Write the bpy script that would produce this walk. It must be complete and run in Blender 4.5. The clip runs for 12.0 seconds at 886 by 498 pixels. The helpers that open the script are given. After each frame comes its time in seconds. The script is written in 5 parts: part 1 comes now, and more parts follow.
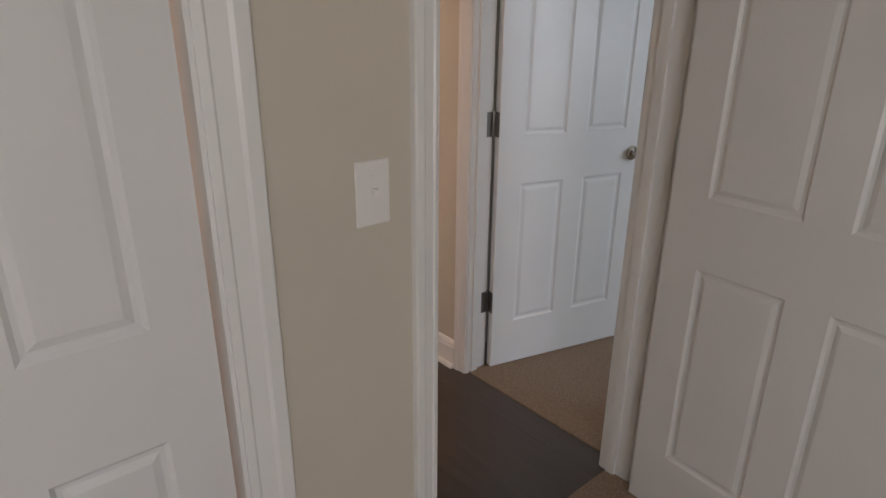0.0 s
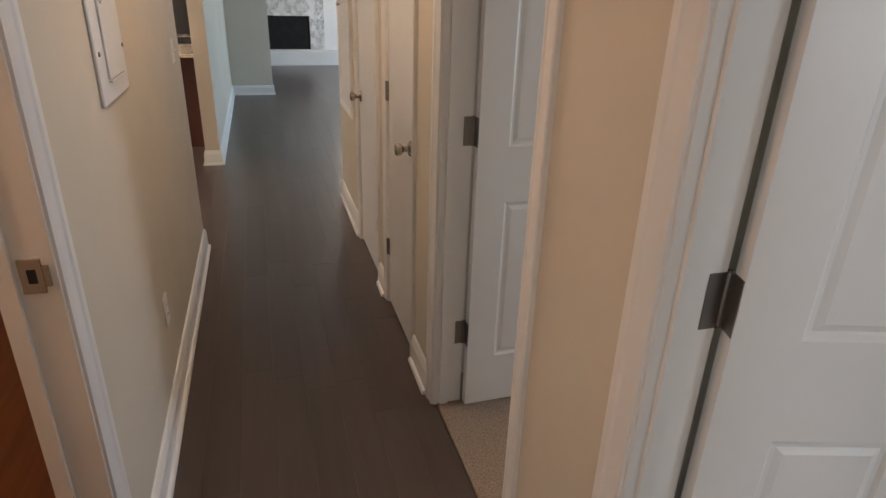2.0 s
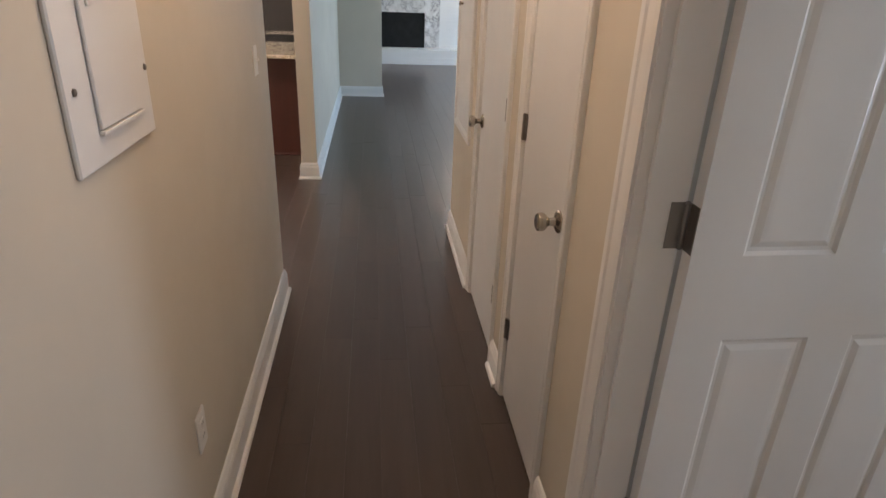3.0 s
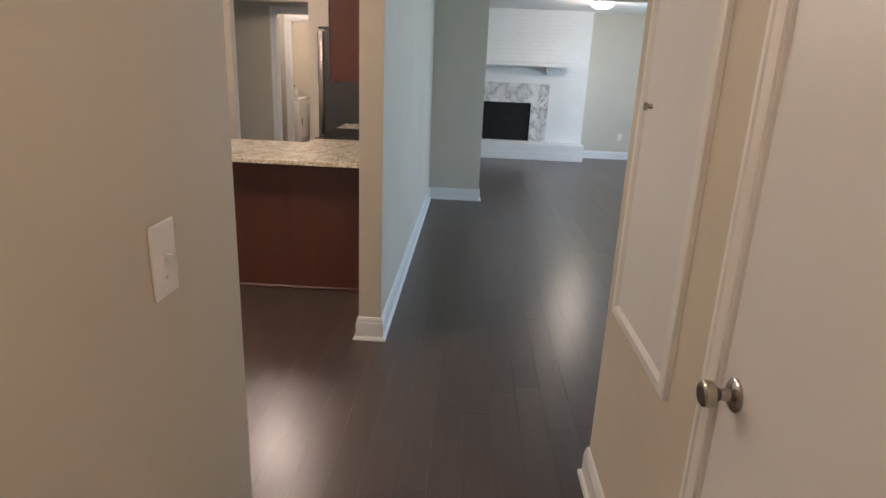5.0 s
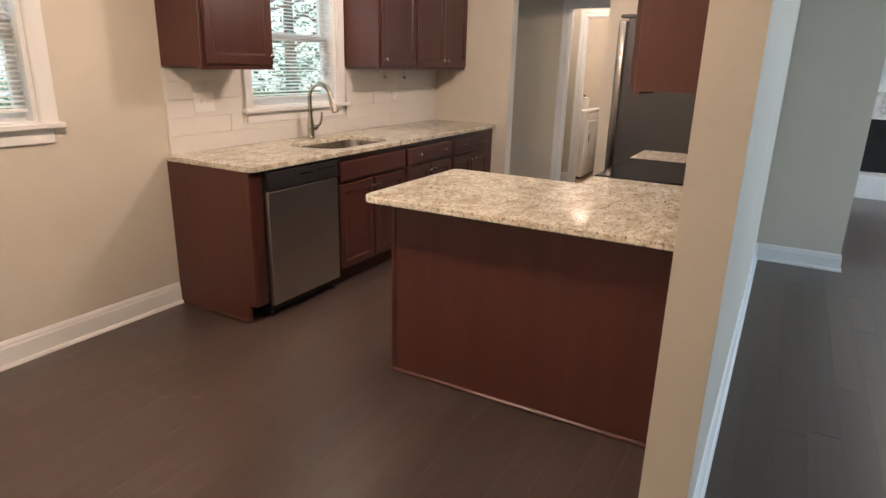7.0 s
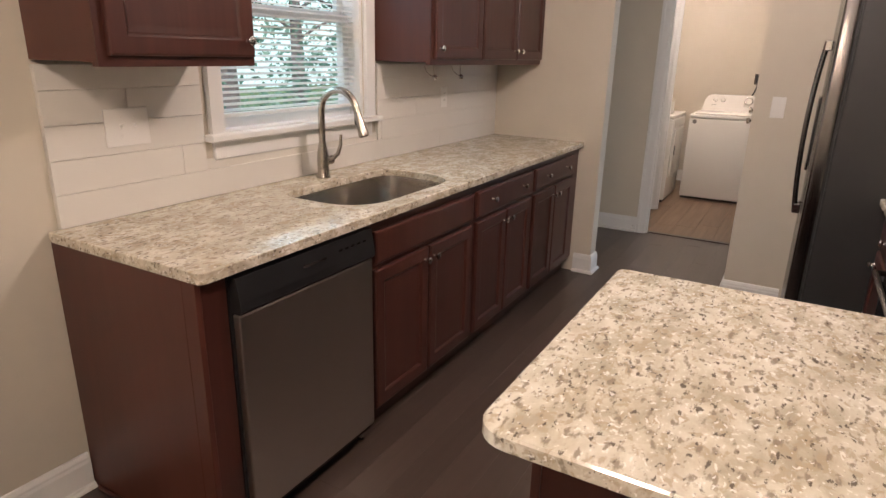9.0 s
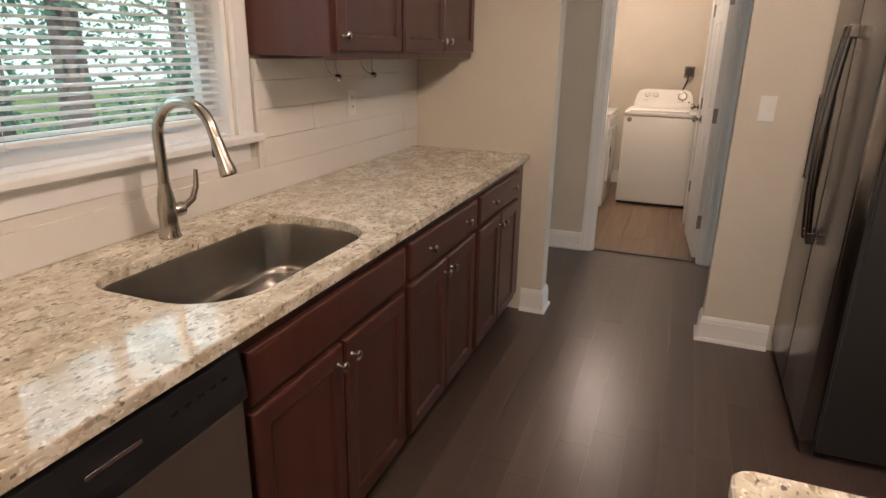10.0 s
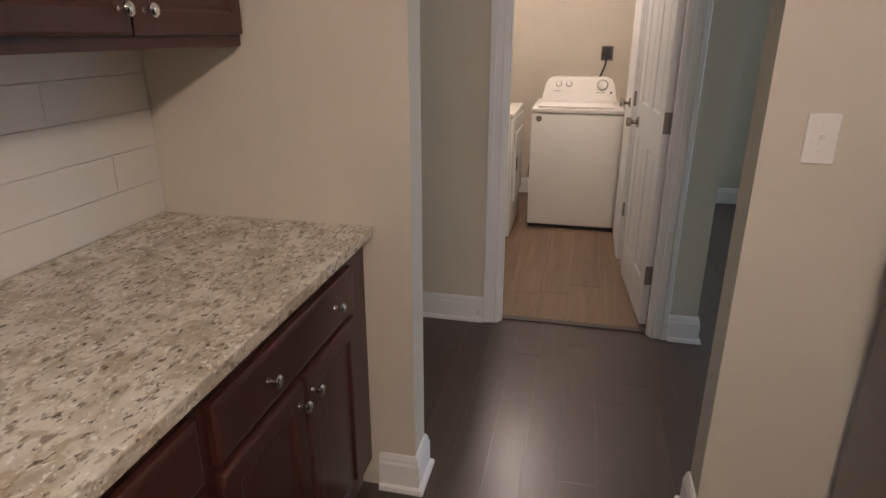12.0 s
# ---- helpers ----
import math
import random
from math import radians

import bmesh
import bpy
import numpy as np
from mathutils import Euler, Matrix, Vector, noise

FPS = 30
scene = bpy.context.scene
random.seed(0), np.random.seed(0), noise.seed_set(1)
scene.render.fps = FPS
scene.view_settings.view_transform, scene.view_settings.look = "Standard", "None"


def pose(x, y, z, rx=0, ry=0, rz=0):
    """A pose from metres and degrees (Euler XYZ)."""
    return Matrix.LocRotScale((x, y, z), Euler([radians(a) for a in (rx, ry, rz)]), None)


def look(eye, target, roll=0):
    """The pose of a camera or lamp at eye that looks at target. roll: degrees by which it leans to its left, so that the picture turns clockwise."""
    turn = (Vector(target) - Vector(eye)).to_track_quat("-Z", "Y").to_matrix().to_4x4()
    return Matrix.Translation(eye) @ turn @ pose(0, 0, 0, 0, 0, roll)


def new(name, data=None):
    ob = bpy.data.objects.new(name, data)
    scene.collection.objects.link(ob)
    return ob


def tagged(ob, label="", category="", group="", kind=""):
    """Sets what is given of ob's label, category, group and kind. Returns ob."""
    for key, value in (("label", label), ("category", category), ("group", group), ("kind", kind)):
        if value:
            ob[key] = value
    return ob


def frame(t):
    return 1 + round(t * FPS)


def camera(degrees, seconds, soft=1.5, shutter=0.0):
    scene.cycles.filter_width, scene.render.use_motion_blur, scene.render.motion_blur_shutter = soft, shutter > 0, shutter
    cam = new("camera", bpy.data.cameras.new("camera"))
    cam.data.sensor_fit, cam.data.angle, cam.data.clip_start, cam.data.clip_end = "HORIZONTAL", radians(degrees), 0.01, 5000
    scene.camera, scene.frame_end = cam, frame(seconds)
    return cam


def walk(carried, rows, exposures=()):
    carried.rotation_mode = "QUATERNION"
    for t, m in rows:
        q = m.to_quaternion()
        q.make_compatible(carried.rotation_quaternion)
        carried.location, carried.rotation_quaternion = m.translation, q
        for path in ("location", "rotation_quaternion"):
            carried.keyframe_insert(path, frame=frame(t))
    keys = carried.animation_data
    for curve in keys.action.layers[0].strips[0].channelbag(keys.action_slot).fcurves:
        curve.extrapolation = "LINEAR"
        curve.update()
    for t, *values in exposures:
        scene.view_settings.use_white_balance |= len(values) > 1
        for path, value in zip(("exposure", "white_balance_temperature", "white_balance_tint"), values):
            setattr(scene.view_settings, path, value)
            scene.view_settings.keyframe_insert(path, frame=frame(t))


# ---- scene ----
cam = camera(72.2, 12.0)
PATH = [
    (0, (0.725, -0.356, 1.504), (1.95, 1.063, 0.807), 0.5),
    (0.5, (1.14, -0.203, 1.539), (2.29, 1.261, 0.809), 0.9),
    (1, (1.506, 0.003, 1.537), (2.502, 1.561, 0.777), 1.3),
    (1.5, (1.752, 0.332, 1.541), (2.53, 2.0, 0.759), 1.1),
    (2, (1.818, 0.694, 1.57), (2.348, 2.452, 0.777), 1.8),
    (2.5, (1.897, 1.112, 1.556), (2.245, 2.909, 0.752), 2.0),
    (3, (1.879, 1.555, 1.561), (2.099, 3.37, 0.748), 2.2),
    (3.5, (1.797, 1.99, 1.562), (1.906, 3.812, 0.744), 2.7),
    (5.3, (1.862, 3.587, 1.529), (1.677, 5.497, 0.966), 2.5),
    (5.5, (1.862, 3.752, 1.526), (1.554, 5.645, 0.958), 2.2),
    (6, (1.767, 4.187, 1.512), (1.158, 6.001, 0.932), 1.8),
    (6.5, (1.651, 4.563, 1.502), (0.922, 6.330, 0.916), 1.6),
    (7, (1.479, 4.960, 1.484), (0.554, 6.632, 0.894), 1.5),
    (7.5, (1.232, 5.320, 1.480), (0.206, 6.931, 0.884), 1.2),
    (9.3, (0.115, 6.559, 1.451), (-0.774, 8.242, 0.836), 1.4),
    (9.5, (0.032, 6.724, 1.447), (-0.801, 8.436, 0.833), 1.4),
    (10, (-0.212, 7.124, 1.448), (-0.899, 8.896, 0.826), 1.0),
    (10.5, (-0.373, 7.512, 1.46), (-0.943, 9.322, 0.827), 1.0),
    (11, (-0.403, 7.964, 1.43), (-0.878, 9.796, 0.787), 0.6),
    (11.5, (-0.437, 8.398, 1.432), (-0.866, 10.236, 0.771), 0.3),
    (12, (-0.413, 8.796, 1.449), (-0.824, 10.632, 0.772), 0.1),
]
walk(cam, [(t, look(eye, target, roll)) for t, eye, target, roll in PATH], [(0, -0.04, 6380, 17), (1.4, -0.04, 6520, 17), (2.3, 0.02, 6900, 17), (3.0, 0.10, 6520, 17), (3.5, 0.14, 6500, 17), (4.5, 0.05, 6500, 17), (5.5, -0.10, 6560, 17), (6.1, 0.0, 6820, 17), (6.7, 0.20, 6760, 17), (7.5, 0.27, 6540, 17), (9.4, 0.05, 6330, 17), (10.4, 0.02, 7000, 17), (11.1, -0.02, 6800, 17), (12, -0.14, 6330, 17)])

# ---- world and light ----
world = bpy.data.worlds.new("world")
scene.world = world
world.use_nodes = True
_wn = world.node_tree
_sky = _wn.nodes.new("ShaderNodeTexSky")
_sky.sky_type, _sky.sun_disc = "NISHITA", False
_sky.sun_elevation, _sky.sun_rotation = radians(60), radians(120)
_wn.links.new(_sky.outputs[0], _wn.nodes["Background"].inputs[0])
_wn.nodes["Background"].inputs[1].default_value = 0.15

WARM, DAY = (1.0, 0.775, 0.585), (0.54, 0.78, 1.0)


def lamp(name, kind, place, power, colour, size=0.2, size_y=None, target=None):
    data = bpy.data.lights.new(name, kind)
    data.energy, data.color = power, colour
    if kind == "AREA":
        data.shape, data.size, data.size_y = "RECTANGLE", size, size_y or size
    elif kind == "SUN":
        data.angle = size
    else:
        data.shadow_soft_size = size
    ob = new(name, data)
    ob.matrix_basis = look(place, target or (place[0], place[1], place[2] - 1))
    return ob


lamp("sun", "SUN", (3, 1, 14), 5.0, (1.0, 0.95, 0.86), radians(0.5), target=(-4, 5, 0))
# daylight that enters by the windows on the east and south sides
lamp("window_light_living", "AREA", (5.55, 12.0, 1.5), 64, DAY, 2.7, 1.6, (0, 11.6, 1.0))
lamp("window_light_foyer", "AREA", (5.55, 8.0, 1.4), 58, DAY, 2.6, 1.7, (0, 8.0, 0.9))
lamp("window_light_start", "AREA", (-0.5, -2.9, 1.5), 36, (0.97, 0.95, 0.92), 1.6, 1.3, (0.8, 4, 1.2))
# added fill by a windowless wall, placed so the door's hinge gap stays dark
lamp("daylight_fill_bedroom", "AREA", (4.1, -2.9, 1.5), 46, (0.76, 0.89, 1.0), 1.6, 1.3, (3.0, 1.2, 1.0))
lamp("window_light_bedroom_two", "AREA", (5.5, 2.25, 1.5), 30, (0.72, 0.84, 1.0), 0.7, 1.2, (0, 2.2, 1.0))
# sky light that falls on the west windows
lamp("window_light_kitchen", "AREA", (-2.75, 8.40, 3.0), 26, (0.62, 0.83, 1.0), 1.4, 1.0, (-1.70, 8.40, 1.55))
lamp("window_light_dining", "AREA", (-2.75, 6.15, 3.0), 34, (0.74, 0.88, 1.0), 1.4, 1.0, (-1.70, 6.15, 1.55))
# ceiling lamps
COOLER = (WARM[0], WARM[1] * 1.05, WARM[2] * 1.18)
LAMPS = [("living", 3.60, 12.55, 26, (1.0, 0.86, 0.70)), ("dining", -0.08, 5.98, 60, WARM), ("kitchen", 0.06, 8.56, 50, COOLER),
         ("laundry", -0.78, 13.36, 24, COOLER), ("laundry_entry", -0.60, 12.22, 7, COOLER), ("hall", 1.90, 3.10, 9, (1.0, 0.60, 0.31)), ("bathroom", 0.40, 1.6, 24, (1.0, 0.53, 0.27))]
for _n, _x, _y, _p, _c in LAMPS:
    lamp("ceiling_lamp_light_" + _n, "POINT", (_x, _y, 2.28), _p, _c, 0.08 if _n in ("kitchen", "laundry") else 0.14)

# ---- materials ----


def material(name, colour=(0.8, 0.8, 0.8), rough=0.5, metal=0.0, spec=0.5):
    m = bpy.data.materials.new(name)
    m.use_nodes = True
    b = m.node_tree.nodes["Principled BSDF"]
    b.inputs["Base Color"].default_value = (*colour, 1)
    b.inputs["Roughness"].default_value = rough
    b.inputs["Metallic"].default_value = metal
    b.inputs["Specular IOR Level"].default_value = spec
    return m


def nd(m, kind, **inputs):
    n = m.node_tree.nodes.new(kind)
    for k, v in inputs.items():
        n.inputs[k.replace("_", " ")].default_value = v
    return n


def ln(m, a, b):
    m.node_tree.links.new(a, b)


def coords(m, scale=(1, 1, 1)):
    g = m.node_tree.nodes.new("ShaderNodeNewGeometry")
    mp = m.node_tree.nodes.new("ShaderNodeMapping")
    mp.inputs["Scale"].default_value = scale
    ln(m, g.outputs["Position"], mp.inputs["Vector"])
    return mp.outputs["Vector"]


def ramp(m, fac, stops):
    r = m.node_tree.nodes.new("ShaderNodeValToRGB")
    while len(r.color_ramp.elements) < len(stops):
        r.color_ramp.elements.new(0.5)
    for e, (p, c) in zip(r.color_ramp.elements, stops):
        e.position = p
        e.color = (*c, 1) if isinstance(c, tuple) else (c, c, c, 1)
    ln(m, fac, r.inputs[0])
    return r.outputs[0]


def mix(m, fac, a, b, mode="MIX"):
    n = m.node_tree.nodes.new("ShaderNodeMix")
    n.data_type, n.blend_type = "RGBA", mode
    for sock, v in ((n.inputs[0], fac), (n.inputs[6], a), (n.inputs[7], b)):
        if isinstance(v, (int, float)):
            sock.default_value = v
        elif isinstance(v, tuple):
            sock.default_value = (*v, 1)
        else:
            ln(m, v, sock)
    return n.outputs[2]


def bump(m, height, strength=0.2, distance=0.002):
    n = nd(m, "ShaderNodeBump", Strength=strength, Distance=distance)
    ln(m, height, n.inputs["Height"])
    ln(m, n.outputs[0], m.node_tree.nodes["Principled BSDF"].inputs["Normal"])


def base(m, socket, name="Base Color"):
    ln(m, socket, m.node_tree.nodes["Principled BSDF"].inputs[name])


def noise_tex(m, vec, scale, detail=4.0, rough=0.6):
    n = nd(m, "ShaderNodeTexNoise", Scale=scale, Detail=detail, Roughness=rough)
    ln(m, vec, n.inputs["Vector"])
    return n.outputs["Fac"]


def paint(name, colour, rough=0.55, peel=0.12, vary=0.05):
    m = material(name, colour, rough)
    v = coords(m)
    big, fine = noise_tex(m, v, 1.3, 5), noise_tex(m, v, 260, 3)
    dark = tuple(c * (1 - vary) for c in colour)
    light = tuple(min(1, c * (1 + vary)) for c in colour)
    base(m, ramp(m, big, [(0.3, dark), (0.7, light)]))
    base(m, ramp(m, noise_tex(m, v, 7, 5), [(0.3, rough - 0.06), (0.7, rough + 0.08)]), "Roughness")
    bump(m, fine, peel, 0.0012)
    return m


WALL = paint("wall_paint", (0.60, 0.553, 0.465), 0.6, 0.2)
CEIL = paint("ceiling_paint", (0.80, 0.79, 0.77), 0.8, 0.3)
TRIM = paint("trim_paint", (0.78, 0.78, 0.765), 0.34, 0.06, 0.03)
DOORP = paint("door_paint", (0.74, 0.745, 0.74), 0.36, 0.10, 0.03)
PLASTIC = paint("white_plastic", (0.80, 0.79, 0.76), 0.35, 0.0, 0.02)
ENAMEL = paint("white_enamel", (0.80, 0.78, 0.73), 0.18, 0.02, 0.02)
TILE = paint("white_tile", (0.71, 0.69, 0.645), 0.36, 0.04, 0.04)
BRICKW = paint("painted_brick", (0.80, 0.80, 0.78), 0.5, 0.6, 0.05)
GROUT = paint("grout", (0.70, 0.675, 0.62), 0.8, 0.2)
BLACK = material("black_plastic", (0.012, 0.012, 0.013), 0.35)
SOOT = paint("soot_black", (0.008, 0.008, 0.008), 0.9, 0.3)
BLACKGLASS = material("black_glass", (0.006, 0.006, 0.007), 0.06)
FRIDGESIDE = paint("black_textured_steel", (0.022, 0.021, 0.021), 0.42, 0.3)
RUBBER = material("rubber", (0.02, 0.02, 0.02), 0.8)
CHROME = material("chrome", (0.75, 0.74, 0.72), 0.14, 1.0)
PEWTER = material("dark_hinge_metal", (0.25, 0.235, 0.22), 0.42, 1.0)
LENSGLOW = material("lit_glass", (0.9, 0.9, 0.88), 0.4)
_b = LENSGLOW.node_tree.nodes["Principled BSDF"]
_b.inputs["Emission Color"].default_value, _b.inputs["Emission Strength"].default_value = (1.0, 0.93, 0.82, 1), 9.0
SPOT = material("bright_lens", (0.9, 0.9, 0.88), 0.4)
_b = SPOT.node_tree.nodes["Principled BSDF"]
_b.inputs["Emission Color"].default_value, _b.inputs["Emission Strength"].default_value = (1.0, 0.86, 0.66, 1), 40.0
PANE = material("window_glass", (1, 1, 1), 0.0)
PANE.node_tree.nodes["Principled BSDF"].inputs["Transmission Weight"].default_value = 1.0
PANE.node_tree.nodes["Principled BSDF"].inputs["IOR"].default_value = 1.05


def brushed(name, colour, rough, axis, metal=1.0, streak=0.0):
    m = material(name, colour, rough, metal)
    sc = [260.0, 260.0, 260.0]
    sc[axis] = 2.0
    v = coords(m, tuple(sc))
    f = noise_tex(m, v, 1.0, 3)
    base(m, ramp(m, f, [(0.2, max(0.02, rough - 0.03)), (0.8, rough + 0.03)]), "Roughness")
    base(m, ramp(m, noise_tex(m, coords(m), 2.5, 3), [(0.3, tuple(c * 0.93 for c in colour)), (0.7, colour)]))
    bump(m, f, 0.015, 0.0002)
    if streak:
        tan = m.node_tree.nodes.new("ShaderNodeTangent")
        tan.direction_type, tan.axis = "RADIAL", "Z"
        base(m, tan.outputs[0], "Tangent")
        m.node_tree.nodes["Principled BSDF"].inputs["Anisotropic"].default_value = streak
    return m


STEEL_Z = brushed("brushed_steel_upright", (0.24, 0.225, 0.22), 0.24, 1, streak=0.6)
STEEL_DW = brushed("brushed_steel_dark", (0.66, 0.63, 0.595), 0.33, 1, streak=0.65)
STEEL_Y = brushed("brushed_steel_sink", (0.38, 0.355, 0.33), 0.225, 1)
NICKEL = brushed("brushed_nickel", (0.46, 0.425, 0.375), 0.22, 2)


def granite():
    m = material("granite", (0.6, 0.55, 0.45), 0.075)
    v = coords(m, (1.0, 0.62, 1.0))
    warp = nd(m, "ShaderNodeTexNoise", Scale=14.0, Detail=3.0)
    ln(m, v, warp.inputs["Vector"])
    add = m.node_tree.nodes.new("ShaderNodeVectorMath")
    add.operation = "MULTIPLY_ADD"
    ln(m, warp.outputs["Color"], add.inputs[0])
    add.inputs[1].default_value = (0.05, 0.05, 0.05)
    ln(m, v, add.inputs[2])
    w = add.outputs[0]
    cloud = noise_tex(m, w, 15, 5, 0.6)
    col = ramp(m, cloud, [(0.34, (0.45, 0.395, 0.30)), (0.48, (0.60, 0.55, 0.44)), (0.62, (0.74, 0.70, 0.60))])
    tan = ramp(m, noise_tex(m, w, 48, 3, 0.55), [(0.53, 0.0), (0.62, 0.8)])
    col = mix(m, tan, col, (0.46, 0.38, 0.265))
    grey = ramp(m, noise_tex(m, coords(m, (1.25, 0.55, 1.0)), 50, 3, 0.5), [(0.57, 0.0), (0.65, 0.85)])
    col = mix(m, grey, col, (0.285, 0.235, 0.175))
    spots = ramp(m, noise_tex(m, coords(m, (1.15, 0.55, 1.0)), 84, 3, 0.55), [(0.61, 0.0), (0.67, 0.9)])
    col = mix(m, spots, col, (0.125, 0.10, 0.078))
    pale = ramp(m, noise_tex(m, w, 120, 2, 0.5), [(0.62, 0.0), (0.68, 0.8)])
    col = mix(m, pale, col, (0.88, 0.86, 0.80))
    base(m, col)
    return m


GRANITE = granite()


def marble():
    m = material("marble", (0.8, 0.8, 0.8), 0.15)
    v = coords(m)
    warp = nd(m, "ShaderNodeTexNoise", Scale=2.6, Detail=9.0, Roughness=0.68, Distortion=0.35)
    ln(m, v, warp.inputs["Vector"])
    vein = ramp(m, warp.outputs["Fac"], [(0.40, (0.82, 0.81, 0.79)), (0.475, (0.62, 0.61, 0.60)), (0.50, (0.30, 0.295, 0.29)), (0.53, (0.66, 0.64, 0.61)), (0.62, (0.84, 0.83, 0.81))])
    patch = ramp(m, noise_tex(m, v, 2.1, 5), [(0.45, 0.0), (0.7, 0.55)])
    base(m, mix(m, patch, vein, (0.55, 0.53, 0.50)))
    return m


MARBLE = marble()


def wood(name, dark, light, rough, axis, scale=1.0, random_tone=0.25, grain_bump=0.15, coat=0.0):
    """Grain along one axis; each piece has its own tone."""
    m = material(name, light, rough)
    sc = [26.0 * scale] * 3
    sc[axis] = 1.6 * scale
    info = m.node_tree.nodes.new("ShaderNodeObjectInfo")
    isl = m.node_tree.nodes.new("ShaderNodeNewGeometry")
    rnd = m.node_tree.nodes.new("ShaderNodeMath")
    ln(m, info.outputs["Random"], rnd.inputs[0])
    ln(m, isl.outputs["Random Per Island"], rnd.inputs[1])
    off = m.node_tree.nodes.new("ShaderNodeVectorMath")
    off.operation = "MULTIPLY_ADD"
    ln(m, rnd.outputs[0], off.inputs[0])
    off.inputs[1].default_value = (37, 23, 51)
    ln(m, coords(m, tuple(sc)), off.inputs[2])
    grain = nd(m, "ShaderNodeTexNoise", Scale=1.0, Detail=6.0, Roughness=0.62, Distortion=0.5)
    ln(m, off.outputs[0], grain.inputs["Vector"])
    col = ramp(m, grain.outputs["Fac"], [(0.28, dark), (0.72, light)])
    frac = m.node_tree.nodes.new("ShaderNodeMath")
    frac.operation = "FRACT"
    ln(m, rnd.outputs[0], frac.inputs[0])
    tone = ramp(m, frac.outputs[0], [(0.0, 1 - random_tone), (1.0, 1.0)])
    base(m, mix(m, 1.0, col, tone, "MULTIPLY"))
    if grain_bump:
        bump(m, grain.outputs["Fac"], grain_bump, 0.0008)
    if coat:
        m.node_tree.nodes["Principled BSDF"].inputs["Coat Weight"].default_value = coat
        m.node_tree.nodes["Principled BSDF"].inputs["Coat Roughness"].default_value = 0.12
    return m


FLOORWOOD = wood("dark_plank", (0.066, 0.046, 0.038), (0.090, 0.063, 0.052), 0.285, 1, 1.0, 0.22, 0.0)
FLOORWOOD.node_tree.nodes["Principled BSDF"].inputs["Specular IOR Level"].default_value = 0.62
VINYL = wood("oak_vinyl", (0.16, 0.097, 0.058), (0.29, 0.19, 0.118), 0.42, 1, 0.8, 0.25, 0.15)
CABINET = wood("espresso_cabinet", (0.046, 0.015, 0.0115), (0.075, 0.0245, 0.018), 0.29, 2, 0.8, 0.08, 0.08)
CABPANEL = wood("cherry_panel", (0.068, 0.0205, 0.014), (0.092, 0.0285, 0.0195), 0.36, 2, 0.5, 0.03, 0.05)
REDWOOD = wood("bathroom_plank", (0.13, 0.045, 0.02), (0.22, 0.08, 0.035), 0.35, 1, 1.0, 0.2)


def carpet():
    m = material("beige_carpet", (0.26, 0.20, 0.15), 0.95, spec=0.1)
    v = coords(m)
    f = noise_tex(m, v, 190, 4, 0.7)
    g = noise_tex(m, v, 60, 3, 0.7)
    col = ramp(m, f, [(0.34, (0.15, 0.11, 0.078)), (0.62, (0.52, 0.40, 0.30))])
    base(m, mix(m, ramp(m, g, [(0.35, 0.0), (0.7, 0.5)]), col, (0.31, 0.235, 0.17)))
    bump(m, f, 1.0, 0.008)
    return m


CARPET = carpet()


def leafy():
    m = material("leaves", (0.07, 0.16, 0.04), 0.5)
    isl = m.node_tree.nodes.new("ShaderNodeNewGeometry")
    col = (ramp(m, isl.outputs["Random Per Island"], [(0.0, (0.05, 0.13, 0.09)), (0.5, (0.12, 0.25, 0.18)), (1.0, (0.26, 0.40, 0.31))]))
    base(m, col)
    tr = m.node_tree.nodes.new("ShaderNodeBsdfTranslucent")
    ln(m, col, tr.inputs["Color"])
    mx = m.node_tree.nodes.new("ShaderNodeMixShader")
    mx.inputs[0].default_value = 0.5
    ln(m, m.node_tree.nodes["Principled BSDF"].outputs[0], mx.inputs[1])
    ln(m, tr.outputs[0], mx.inputs[2])
    ln(m, mx.outputs[0], m.node_tree.nodes["Material Output"].inputs["Surface"])
    return m


LEAF = leafy()
BARK = paint("bark", (0.17, 0.145, 0.135), 0.9, 1.0, 0.4)
LAWN = paint("lawn", (0.07, 0.12, 0.035), 0.9, 1.0, 0.4)

# ---- mesh helpers ----


def box(bm, lo, hi, bevel=0.0, seg=1):
    lo, hi = Vector(lo), Vector(hi)
    made = bmesh.ops.create_cube(bm, size=1.0, matrix=Matrix.LocRotScale((lo + hi) / 2, None, [max(1e-4, abs(a)) for a in hi - lo]))
    if bevel:
        edges = list({e for v in made["verts"] for e in v.link_edges})
        bmesh.ops.bevel(bm, geom=edges, offset=bevel, segments=seg, affect="EDGES", profile=0.5)
    return bm


def boxes(*rows, bevel=0.0):
    bm = bmesh.new()
    for lo, hi in rows:
        box(bm, lo, hi, bevel)
    return bm


